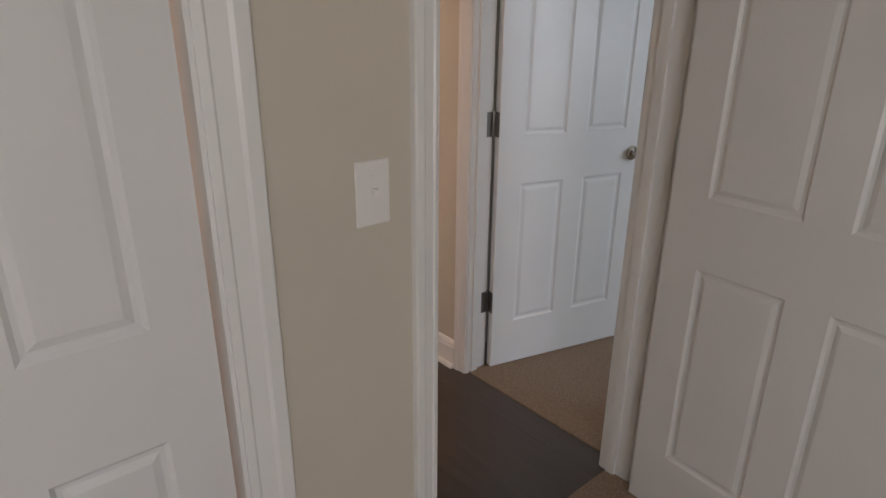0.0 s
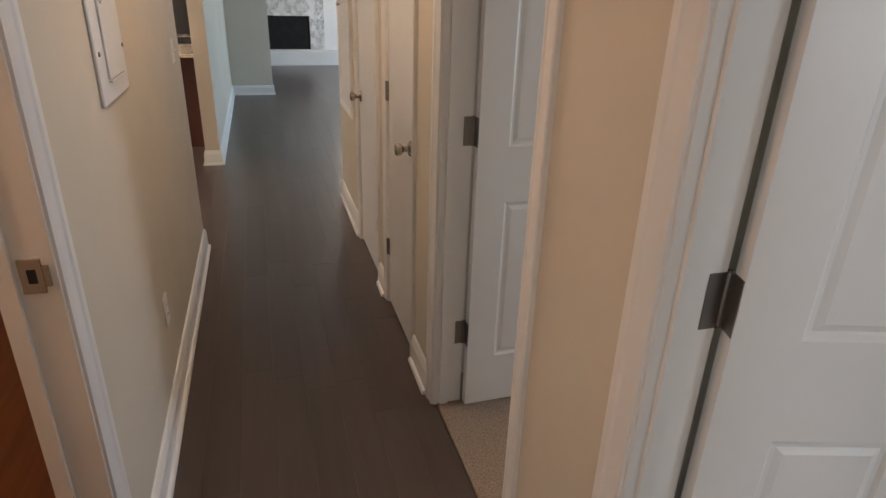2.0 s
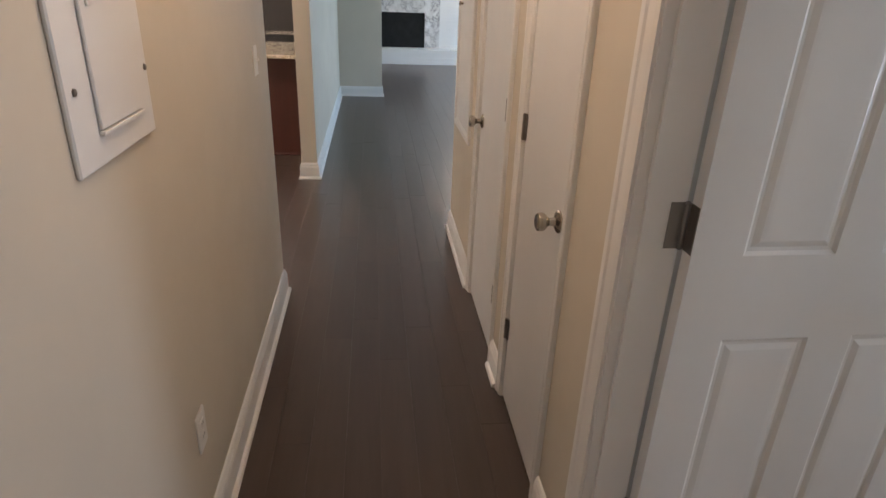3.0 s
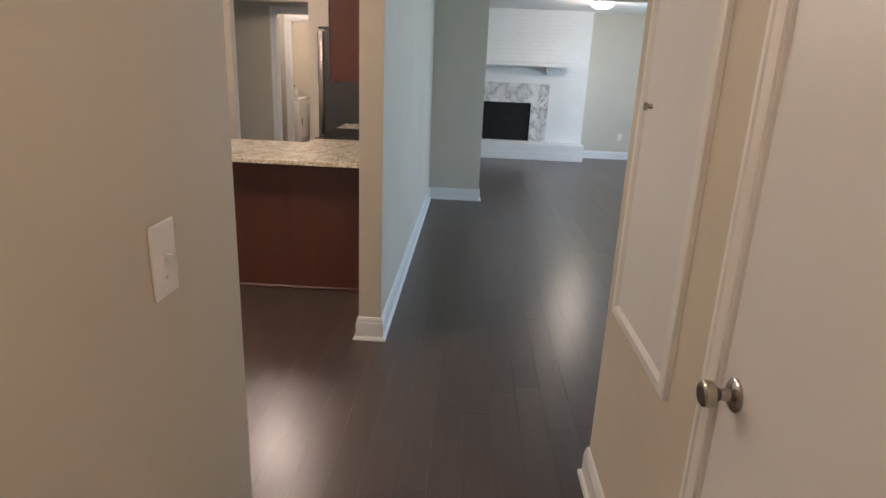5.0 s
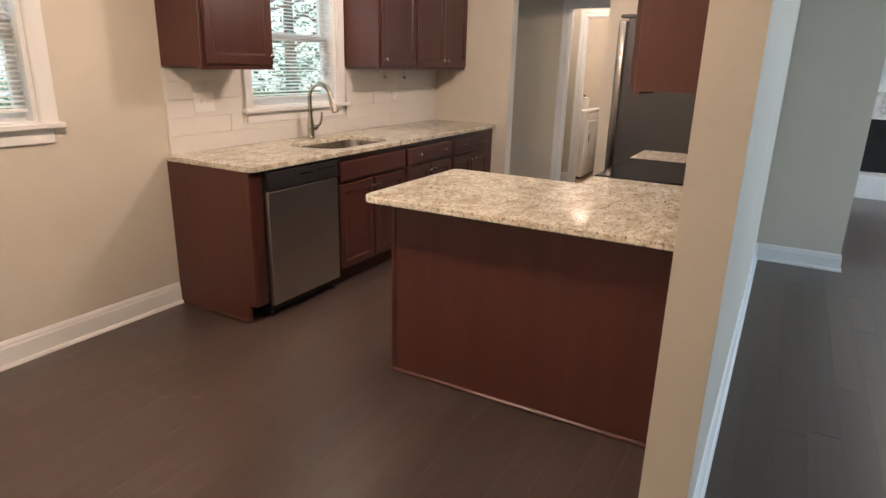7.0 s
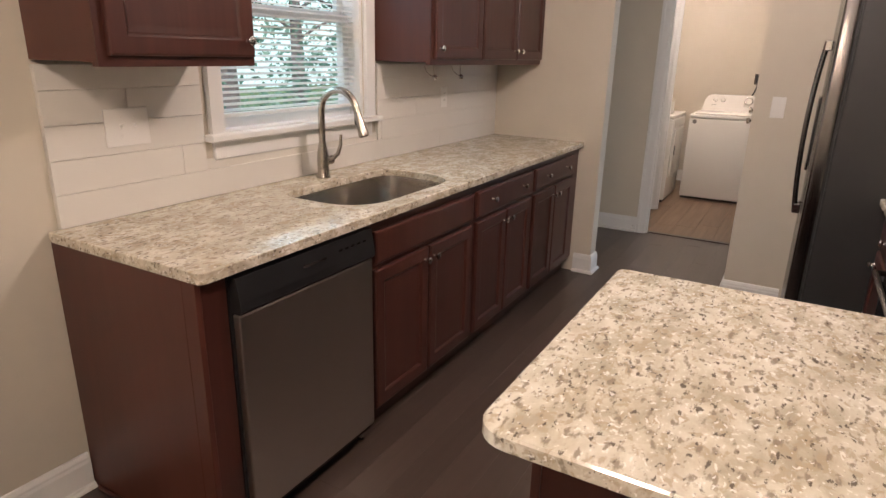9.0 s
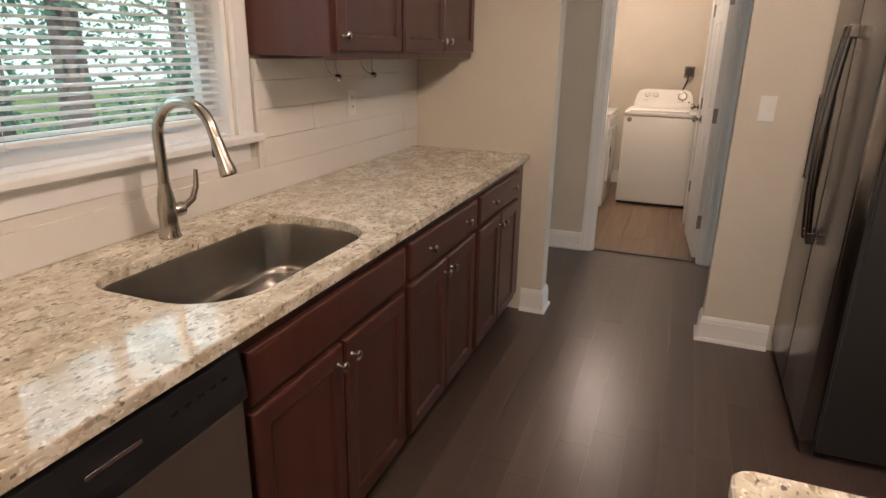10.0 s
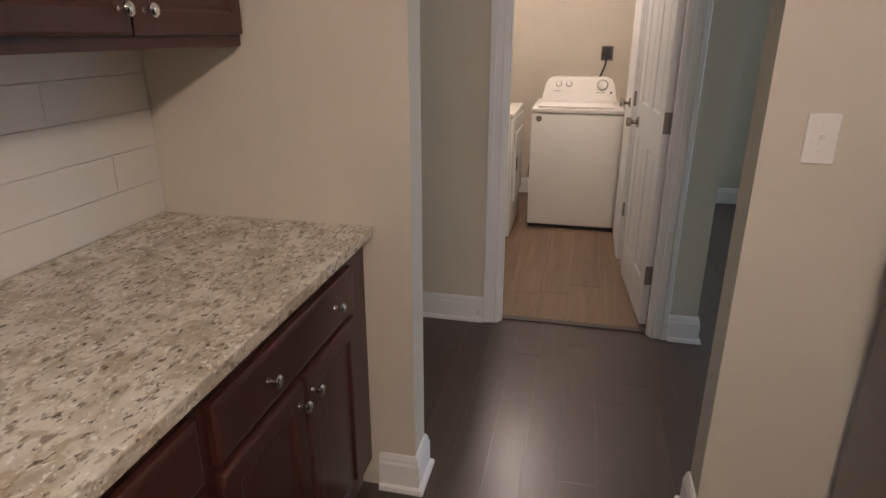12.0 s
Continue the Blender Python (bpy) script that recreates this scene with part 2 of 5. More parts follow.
def lathe(bm, profile, axis=(0, 0, 1), at=(0, 0, 0), seg=24):
    """Turns rows of (radius, height) round an axis."""
    rot = Vector((0, 0, 1)).rotation_difference(Vector(axis)).to_matrix().to_4x4()
    m = Matrix.Translation(at) @ rot
    rings = []
    for r, h in profile:
        if r < 1e-5:
            rings.append([bm.verts.new(m @ Vector((0, 0, h)))])
        else:
            rings.append([bm.verts.new(m @ Vector((r * math.cos(2 * math.pi * i / seg), r * math.sin(2 * math.pi * i / seg), h))) for i in range(seg)])
    for a, b in zip(rings, rings[1:]):
        for i in range(seg):
            j = (i + 1) % seg
            if len(a) == 1 and len(b) > 1:
                bm.faces.new((a[0], b[i], b[j]))
            elif len(b) == 1 and len(a) > 1:
                bm.faces.new((a[i], a[j], b[0]))
            elif len(a) > 1:
                bm.faces.new((a[i], a[j], b[j], b[i]))
    for ring, end in ((rings[0], True), (rings[-1], False)):
        if len(ring) > 1:
            bm.faces.new(ring[::-1] if end else ring)
    return bm


def tube(bm, points, radius, seg=12):
    """A round bar along a line of points; radius may be a list."""
    pts = [Vector(p) for p in points]
    rad = radius if isinstance(radius, list) else [radius] * len(pts)
    rings, side = [], None
    for i, p in enumerate(pts):
        d = (pts[min(i + 1, len(pts) - 1)] - pts[max(i - 1, 0)]).normalized()
        if side is None:
            side = d.orthogonal().normalized()
        side = (side - d * side.dot(d)).normalized()
        up = d.cross(side)
        rings.append([bm.verts.new(p + rad[i] * (side * math.cos(2 * math.pi * k / seg) + up * math.sin(2 * math.pi * k / seg))) for k in range(seg)])
    for a, b in zip(rings, rings[1:]):
        for k in range(seg):
            bm.faces.new((a[k], a[(k + 1) % seg], b[(k + 1) % seg], b[k]))
    bm.faces.new(rings[0][::-1])
    bm.faces.new(rings[-1])
    return bm


def rounded(x0, y0, x1, y1, radii, seg=6):
    """Corner points of a rectangle with its own radius at each corner: (x0,y0), (x1,y0), (x1,y1), (x0,y1)."""
    pts = []
    for (cx, cy, sx, sy, a), r in zip(((x0, y0, 1, 1, 180), (x1, y0, -1, 1, 270), (x1, y1, -1, -1, 0), (x0, y1, 1, -1, 90)), radii):
        if r <= 0:
            pts.append((cx, cy))
        else:
            for k in range(seg + 1):
                t = radians(a + 90 * k / seg)
                pts.append((cx + sx * r + r * math.cos(t), cy + sy * r + r * math.sin(t)))
    return pts


def slab(bm, outline, z0, z1, ease=0.0):
    """An upright prism over an outline, with eased upper and lower edges."""
    def ring(z, inset):
        if not inset:
            return [bm.verts.new((x, y, z)) for x, y in outline]
        n, out = len(outline), []
        for i in range(n):
            p, a, b = Vector(outline[i]), Vector(outline[i - 1]), Vector(outline[(i + 1) % n])
            d1, d2 = (p - a).normalized(), (b - p).normalized()
            nrm = Vector((-d1.y - d2.y, d1.x + d2.x))
            nrm = nrm / max(0.3, nrm.length_squared / 2) if nrm.length > 1e-6 else Vector((-d1.y, d1.x))
            q = p + nrm * inset
            out.append(bm.verts.new((q.x, q.y, z)))
        return out
    levels = [(z0, ease), (z0 + ease, 0), (z1 - ease, 0), (z1, ease)] if ease else [(z0, 0), (z1, 0)]
    rings = [ring(z, i) for z, i in levels]
    for a, b in zip(rings, rings[1:]):
        for k in range(len(a)):
            bm.faces.new((a[k], a[(k + 1) % len(a)], b[(k + 1) % len(a)], b[k]))
    bm.faces.new(rings[0][::-1])
    bm.faces.new(rings[-1])
    return bm


def chain(ob):
    m = Matrix()
    while ob is not None:
        m = ob.matrix_basis @ m
        ob = ob.parent
    return m


def mesh_from(name, bm, mat, smooth=False):
    bmesh.ops.recalc_face_normals(bm, faces=bm.faces)
    data = bpy.data.meshes.new(name)
    bm.to_mesh(data)
    bm.free()
    for m in mat if isinstance(mat, (list, tuple)) else [mat]:
        data.materials.append(m)
    if smooth:
        data.shade_smooth()
        data.set_sharp_from_angle(angle=radians(40))
    return data


def part(name, bm, mat, parent, label="", smooth=False):
    """One mesh, given in world metres, under a thing or a part."""
    bm.transform(chain(parent).inverted())
    ob = new(name, mesh_from(name, bm, mat, smooth))
    ob.parent = parent
    return tagged(ob, label)


def thing(name, at, label, category, group=""):
    ob = new(name)
    ob.empty_display_size = 0.1
    ob.matrix_basis = Matrix.Translation(at)
    return tagged(ob, label, category, group)


def solid(name, bm, mat, label, category, kind="", group="", smooth=False):
    """A thing of one mesh, with its origin at its base."""
    lo = Vector([min(v.co[i] for v in bm.verts) for i in range(3)])
    hi = Vector([max(v.co[i] for v in bm.verts) for i in range(3)])
    at = Vector(((lo.x + hi.x) / 2, (lo.y + hi.y) / 2, lo.z))
    bm.transform(Matrix.Translation(-at))
    ob = new(name, mesh_from(name, bm, mat, smooth))
    ob.matrix_basis = Matrix.Translation(at)
    return tagged(ob, label, category, group, kind)


def wall(name, axis, p0, p1, a0, a1, openings=(), z1=2.46, mat=None, label="greige painted plaster wall"):
    """A wall between p0 and p1 across, from a0 to a1 along its axis, with openings (from, to, sill, head)."""
    bm = bmesh.new()

    def piece(u0, u1, z0, z2):
        if u1 - u0 < 1e-4 or z2 - z0 < 1e-4:
            return
        box(bm, *(((u0, p0, z0), (u1, p1, z2)) if axis == "x" else ((p0, u0, z0), (p1, u1, z2))))
    at = a0
    for u0, u1, s, h in sorted(openings):
        piece(at, u0, 0, z1)
        piece(u0, u1, 0, s)
        piece(u0, u1, h, z1)
        at = u1
    piece(at, a1, 0, z1)
    return solid(name, bm, mat or WALL, label, "wall", "structure")

# ---- structure ----
H = 2.46
solid("ceiling", boxes(((-1.81, -3.22, H), (5.74, 14.62, H + 0.08))), CEIL, "flat white painted ceiling", "ceiling", "structure")
solid("floor_slab", boxes(((-1.81, -3.22, -0.16), (5.74, 14.62, -0.013))), GROUT, "grey floor slab under the boards", "floor", "structure")
JT = 0.018


def gap(a0, a1, head, sill=0.0):
    return (a0 - JT, a1 + JT, sill, head + JT)


A0, A1 = 0.64, 1.395
B0, B1 = 1.895, 2.64
C0, C1 = 3.03, 3.555
D0, D1 = 3.83, 4.45
HEAD = 2.05
wall("wall_hall_west", "y", 1.285, 1.395, 0.625, 4.50, [gap(1.18, 1.95, HEAD)])
wall("wall_hall_east", "y", 2.385, 2.495, 0.60, 5.39, [gap(A0, A1, HEAD), gap(B0, B1, HEAD), gap(C0, C1, HEAD), gap(D0, D1, HEAD)])
wall("wall_start_north", "x", 0.515, 0.625, -1.665, 2.60, [gap(0.28, 1.022, HEAD), gap(1.463, 2.335, HEAD)])
wall("wall_start_east", "y", 2.60, 2.70, -3.10, 0.655)
wall("wall_south", "x", -3.22, -3.10, -1.81, 5.60, [(-1.3, 0.3, 0.9, 2.1)])
wall("wall_west", "y", -1.81, -1.665, -3.10, 14.62, [(5.70, 6.60, 1.14, 2.08), (7.955, 8.85, 1.14, 2.08)])
wall("wall_dining_south", "x", 4.39, 4.50, -1.665, 1.285)
wall("wall_foyer_south", "x", 5.28, 5.39, 2.495, 5.60)
wall("wall_bedroom_divider", "x", 1.54, 1.70, 2.495, 5.60)
wall("wall_closet_divider", "x", 2.82, 2.92, 2.495, 5.60)
wall("wall_east", "y", 5.60, 5.74, -3.22, 14.62, [(0.2, 1.5, 0.8, 2.1), (1.9, 2.7, 0.8, 2.1), (6.7, 9.3, 0.5, 2.2), (10.6, 13.4, 0.3, 2.3)])
wall("wall_kitchen_north", "x", 10.38, 10.50, -1.665, 5.60, [(-0.86, 0.01, 0, 2.11), (1.99, 5.3, 0, 2.25)])
wall("wall_pillar", "y", 1.280, 1.405, 6.51, 10.38)
wall("wall_laundry_south", "x", 11.68, 11.79, -1.665, 0.10, [gap(-0.755, 0.0, 2.07)])
wall("wall_laundry_closet", "x", 12.66, 12.755, -1.665, 0.10, [gap(-0.865, -0.085, 2.04)])
wall("wall_laundry_east", "y", 0.10, 0.214, 11.68, 14.48)
wall("wall_north", "x", 14.48, 14.62, -1.665, 5.60)

BASEP = [(0, 0), (0.030, 0), (0.030, 0.006), (0.026, 0.016), (0.016, 0.021), (0.016, 0.100), (0.012, 0.110), (0.012, 0.118), (0.006, 0.132), (0, 0.135)]
BASEBOARD_N = [0]


def baseboard(points, ends=True):
    """A mitred board along a line of floor points; the room is on the right-hand side of the line."""
    pts = [Vector(p) for p in points]
    bm, rings = bmesh.new(), []
    for i, p in enumerate(pts):
        d1 = (p - pts[i - 1]).normalized() if i else None
        d2 = (pts[i + 1] - p).normalized() if i < len(pts) - 1 else None
        ns = [Vector((d.y, -d.x)) for d in (d1, d2) if d is not None]
        n = sum(ns, Vector((0, 0)))
        n = n / (n.length_squared / len(ns) / (len(ns) if len(ns) == 1 else 1)) if len(ns) == 1 else n * (2 / n.length_squared)
        rings.append([bm.verts.new((p.x + n.x * d, p.y + n.y * d, z + 0.0005)) for d, z in BASEP])
    for a, b in zip(rings, rings[1:]):
        for k in range(len(a)):
            bm.faces.new((a[k], a[(k + 1) % len(a)], b[(k + 1) % len(a)], b[k]))
    bm.faces.new(rings[0])
    bm.faces.new(rings[-1][::-1])
    return solid("baseboard", bm, TRIM, "white painted baseboard with shoe moulding", "baseboard", "structure")


CASP = [(0.006, 0), (0.006, 0.009), (0.018, 0.012), (0.022, 0.009), (0.046, 0.013), (0.052, 0.017), (0.070, 0.017), (0.073, 0.013), (0.073, 0)]


def casing(axis, face, out, a0, a1, head, width=0.073, sill=0.0):
    """A mitred casing round an opening, on the wall face at 'face', standing out by the sign 'out'."""
    k = width / 0.073
    bm = bmesh.new()

    def at(a, z, d):
        return (a, face + out * d, z) if axis == "x" else (face + out * d, a, z)
    rows = [[(a0 - u * k, sill, d) for u, d in CASP], [(a0 - u * k, head + u * k, d) for u, d in CASP],
            [(a1 + u * k, head + u * k, d) for u, d in CASP], [(a1 + u * k, sill, d) for u, d in CASP]]
    rings = [[bm.verts.new(at(*q)) for q in r] for r in rows]
    for p, q in zip(rings, rings[1:]):
        for i in range(len(p)):
            bm.faces.new((p[i], p[(i + 1) % len(p)], q[(i + 1) % len(p)], q[i]))
    bm.faces.new(rings[0])
    bm.faces.new(rings[-1][::-1])
    return solid("door_casing", bm, TRIM, "white painted door casing with stepped profile", "trim", "structure")


def lining(axis, p0, p1, a0, a1, head, stop=0.5):
    """The jambs and head that line an opening, with a stop."""
    e = 0.002
    rows = [(a0 - JT, a0, 0, head), (a1, a1 + JT, 0, head), (a0 - JT, a1 + JT, head, head + JT)]
    s = p0 + (p1 - p0) * stop
    bm = bmesh.new()
    for u0, u1, z0, z1 in rows:
        box(bm, *(((u0, p0 - e, z0), (u1, p1 + e, z1)) if axis == "x" else ((p0 - e, u0, z0), (p1 + e, u1, z1))))
    for u0, u1, z0, z1 in ((a0, a0 + 0.011, 0, head), (a1 - 0.011, a1, 0, head), (a0 + 0.011, a1 - 0.011, head - 0.011, head)):
        box(bm, *(((u0, s - 0.016, z0), (u1, s + 0.016, z1)) if axis == "x" else ((s - 0.016, u0, z0), (s + 0.016, u1, z1))))
    return solid("door_jamb", bm, TRIM, "white painted door jamb with stop", "trim", "structure")


for a0, a1, w in ((A0, A1, 0.073), (B0, B1, 0.073)):
    casing("y", 2.385, -1, a0, a1, HEAD, w)
    casing("y", 2.495, 1, a0 - 0.03, a1 + 0.03, HEAD + 0.02, w)
    lining("y", 2.385, 2.495, a0, a1, HEAD, 0.35)
casing("y", 2.385, -1, C0, C1, HEAD, 0.052)
lining("y", 2.385, 2.495, C0, C1, HEAD, 0.65)
casing("y", 2.385, -1, D0, D1, HEAD, 0.052)
lining("y", 2.385, 2.495, D0, D1, HEAD, 0.65)
casing("y", 1.395, 1, 1.18, 1.95, HEAD, 0.085)
lining("y", 1.285, 1.395, 1.18, 1.95, HEAD, 0.2)
casing("x", 0.515, -1, 1.463, 2.335, HEAD, 0.066)
lining("x", 0.515, 0.625, 1.463, 2.335, HEAD, 0.6)
casing("x", 0.625, 1, 1.463, 2.335, HEAD, 0.048)
casing("x", 0.515, -1, 0.28, 1.022, HEAD, 0.088)
lining("x", 0.515, 0.625, 0.28, 1.022, HEAD, 0.8)
casing("x", 11.68, -1, -0.755, 0.0, 2.07, 0.083)
lining("x", 11.68, 11.79, -0.755, 0.0, 2.07, 0.3)
casing("x", 11.79, 1, -0.755, 0.0, 2.07, 0.083)
casing("x", 12.66, -1, -0.865, -0.085, 2.04, 0.08)
lining("x", 12.66, 12.755, -0.865, -0.085, 2.04, 0.3)

# skirting, room on the right-hand side of each line
baseboard([(1.395, 0.645), (1.395, 1.095)])
baseboard([(1.395, 2.035), (1.395, 4.50), (-1.665, 4.50), (-1.665, 7.262)])
for y0, y1 in ((1.470, 1.812), (2.715, 2.976), (3.609, 3.776)):
    baseboard([(2.385, y1), (2.385, y0)])
baseboard([(5.60, 5.39), (2.385, 5.39), (2.385, 4.504)])
baseboard([(1.280, 7.20), (1.280, 6.51), (1.405, 6.51), (1.405, 10.38), (1.99, 10.38), (1.99, 10.50), (0.01, 10.50), (0.01, 10.38), (0.325, 10.38)])
baseboard([(-0.98, 10.38), (-0.86, 10.38), (-0.86, 10.50), (-1.665, 10.50)])
baseboard([(-1.665, 11.68), (-0.84, 11.68)])
baseboard([(0.085, 11.68), (0.214, 11.68), (0.214, 14.48), (1.015, 14.48)])
baseboard([(3.81, 14.48), (5.60, 14.48)])
baseboard([(0.10, 12.66), (0.10, 11.88)])
baseboard([(-1.665, 11.79), (-1.665, 12.66), (-0.948, 12.66)])
baseboard([(-1.665, 12.755), (-1.665, 14.48), (0.10, 14.48), (0.10, 13.40)])

# ---- doors ----
RINGS6 = [(0, 0), (0.008, -0.006), (0.016, -0.007), (0.030, -0.002), (0.042, -0.0015)]


def ringed(bm, u0, u1, z0, z1, rings, put):
    """Nested rectangles stepped in depth, closed in the middle."""
    prev = None
    for inset, d in rings:
        ring = [bm.verts.new(put(u, z, d)) for u, z in ((u0 + inset, z0 + inset), (u1 - inset, z0 + inset), (u1 - inset, z1 - inset), (u0 + inset, z1 - inset))]
        if prev:
            for k in range(4):
                bm.faces.new((prev[k], prev[(k + 1) % 4], ring[(k + 1) % 4], ring[k]))
        prev = ring
    bm.faces.new(prev)


def panelled(w, h, t, cols, rows):
    """A moulded door leaf: x from 0 to w, y from 0 to t, z from 0 to h, with raised panels on both faces."""
    bm = bmesh.new()
    xs = sorted({0, w, *[c for col in cols for c in col]})
    zs = sorted({0, h, *[r for row in rows for r in row]})
    for y, sign in ((0, -1), (t, 1)):
        def put(u, z, d):
            return (u, y + sign * d, z)
        for i in range(len(xs) - 1):
            for k in range(len(zs) - 1):
                if (xs[i], xs[i + 1]) in cols and (zs[k], zs[k + 1]) in rows:
                    ringed(bm, xs[i], xs[i + 1], zs[k], zs[k + 1], RINGS6, put)
                else:
                    bm.faces.new([bm.verts.new(put(u, z, 0)) for u, z in ((xs[i], zs[k]), (xs[i + 1], zs[k]), (xs[i + 1], zs[k + 1]), (xs[i], zs[k + 1]))])
    for (x0, z0), (x1, z1) in (((0, 0), (w, 0)), ((w, 0), (w, h)), ((w, h), (0, h)), ((0, h), (0, 0))):
        bm.faces.new([bm.verts.new(q) for q in ((x0, 0, z0), (x1, 0, z1), (x1, t, z1), (x0, t, z0))])
    bmesh.ops.remove_doubles(bm, verts=bm.verts, dist=1e-5)
    return bm


KNOB = [(0.033, 0), (0.033, 0.004), (0.027, 0.009), (0.013, 0.013), (0.011, 0.030), (0.017, 0.036), (0.025, 0.044), (0.0265, 0.052), (0.0255, 0.062), (0.021, 0.066), (0.012, 0.067), (0, 0.065)]


def knob_on(parent, at, axis, mat=None):
    return part("door_knob", lathe(bmesh.new(), KNOB, axis, at, 28), mat or NICKEL, parent, "brushed nickel round door knob", True)


def hinge_on(parent, at, leaf, face, h=0.10, w=0.032):
    """A butt hinge: two rounded plates and a barrel, the plates along 'leaf', the barrel standing out along 'face'."""
    bm = bmesh.new()
    a, f = Vector(leaf), Vector(face)
    at = Vector(at)
    tube(bm, [at + f * 0.006 + Vector((0, 0, z)) for z in (-h / 2, -h / 2 + 0.003, h / 2 - 0.003, h / 2)], [0.004, 0.0065, 0.0065, 0.004], 10)
    for s in (1, -1):
        p, q = at + a * s * 0.004 - f * 0.001, at + a * s * w + f * 0.003
        box(bm, (min(p.x, q.x), min(p.y, q.y), at.z - h / 2), (max(p.x, q.x), max(p.y, q.y), at.z + h / 2), 0.0012)
        for k in (-0.32, 0, 0.32):
            lathe(bm, [(0.004, 0), (0.003, 0.001), (0, 0.0013)], f, at + a * s * w * 0.6 + f * 0.003 + Vector((0, 0, k * h)), 8)
    return part("hinge", bm, PEWTER, parent, "dull grey metal butt hinge")


def six_panel_door(name, w, label, h=2.03, hinge_side=1, knob=True, hinge_z=(0.32, 1.11, 1.86)):
    """Hinged at the local origin, the leaf runs along +x; y from 0 to its thickness."""
    t, st = 0.035, 0.112
    mid = (w - 2 * st - 0.105) / 2
    cols = [(st, st + mid), (w - st - mid, w - st)]
    rows = [(0.215, 0.858), (1.058, 1.66), (1.775, 1.925)]
    d = thing(name, (0, 0, 0), label, "door")
    d["kind"] = "structure"
    part("leaf", panelled(w, h, t, cols, rows), DOORP, d)
    if knob:
        knob_on(d, (w - 0.065, 0, 0.945), (0, -1, 0))
        knob_on(d, (w - 0.065, t, 0.945), (0, 1, 0))
    py = (t + 0.005) if hinge_side < 0 else -0.005
    for z in hinge_z:
        bm = bmesh.new()
        tube(bm, [(-0.006, py, z + e) for e in (-0.052, -0.048, 0.048, 0.052)], [0.004, 0.0068, 0.0068, 0.004], 10)
        box(bm, (-0.0018, 0.002, z - 0.05), (-0.0002, t - 0.001, z + 0.05))
        part("hinge", bm, PEWTER, d, "dull grey metal butt hinge")
    return d


def jamb_plates(d, x0, x1, y0, y1, zs=(0.332, 1.122, 1.872)):
    """The fixed halves of the hinges, let into the jamb."""
    for z in zs:
        part("hinge_plate", boxes(((x0, y0, z - 0.05), (x1, y1, z + 0.05))), PEWTER, d, "dull grey hinge plate on the jamb")


door_1 = six_panel_door("door_1", 0.765, "white six-panel door standing open over beige carpet", hinge_side=-1)
door_1.matrix_basis = pose(2.498, 1.356, 0.012, 0, 0, -15.5)
jamb_plates(door_1, 2.464, 2.4965, 1.3925, 1.3945)
door_2 = six_panel_door("door_2", 0.74, "white six-panel door wide open into a carpeted bedroom", hinge_side=-1)
door_2.matrix_basis = pose(2.505, 2.598, 0.012, 0, 0, 1.0)
jamb_plates(door_2, 2.464, 2.4965, 2.6375, 2.6395)
door_3 = six_panel_door("door_3", 0.82, "white six-panel bedroom door swung open toward the camera", hinge_side=-1)
door_3.matrix_basis = pose(2.292, 0.480, 0.012, 0, 0, -95.5)
door_4 = six_panel_door("door_4", 0.745, "white six-panel door open into the laundry room", hinge_side=1, hinge_z=(0.272, 1.033, 1.80))
door_4.matrix_basis = pose(-0.004, 11.800, 0.012, 0, 0, 94.5)
jamb_plates(door_4, -0.0025, -0.0005, 11.752, 11.791, (0.284, 1.045, 1.812))


def flush_door(name, y0, y1, hinge_far, label):
    """A plain closet door in the east hall wall, flush with the casing."""
    d = thing(name, (2.40, (y0 + y1) / 2, 0.012), label, "door")
    d["kind"] = "structure"
    part("leaf", boxes(((2.389, y0 + 0.003, 0.012), (2.424, y1 - 0.003, 2.045)), bevel=0.002), DOORP, d)
    hy = y1 if hinge_far else y0
    s = -1 if hinge_far else 1
    knob_on(d, (2.389, (y0 + 0.062) if hinge_far else (y1 - 0.062), 0.952), (-1, 0, 0))
    for z in (0.325, 1.115, 1.86):
        hinge_on(d, (2.386, hy + s * 0.002, z), (0, 1, 0), (-1, 0, 0), 0.09, 0.02)
    return d


flush_door("door_5", C0, C1, True, "plain white flush closet door, closed, with nickel knob")
flush_door("door_6", D0, D1, False, "wider plain white flush closet door, closed, with nickel knob")


def bifold(y, x0, x1):
    d = thing("door_7", ((x0 + x1) / 2, y, 0.012), "white moulded bifold closet door, closed", "door")
    d["kind"] = "structure"
    w = (x1 - x0) / 2
    for x in (x0, x0 + w):
        bm = panelled(w - 0.012, 2.02, 0.03, [(0.10, w - 0.104)], [(0.20, 0.865), (1.06, 1.66), (1.76, 1.92)])
        bm.transform(Matrix.Translation((x + 0.006 if x == x0 else x + 0.001, y, 0.014)))
        part("leaf", bm, DOORP, d)
    return d


bifold(0.529, 0.28, 1.022)

# strike plate on the bathroom jamb
solid("strike_plate", boxes(((1.332, 1.9455, 0.985), (1.374, 1.9495, 1.06)), ((1.374, 1.9425, 1.0), (1.386, 1.9495, 1.045)), bevel=0.001), NICKEL, "nickel strike plate screwed to the white jamb", "strike plate")

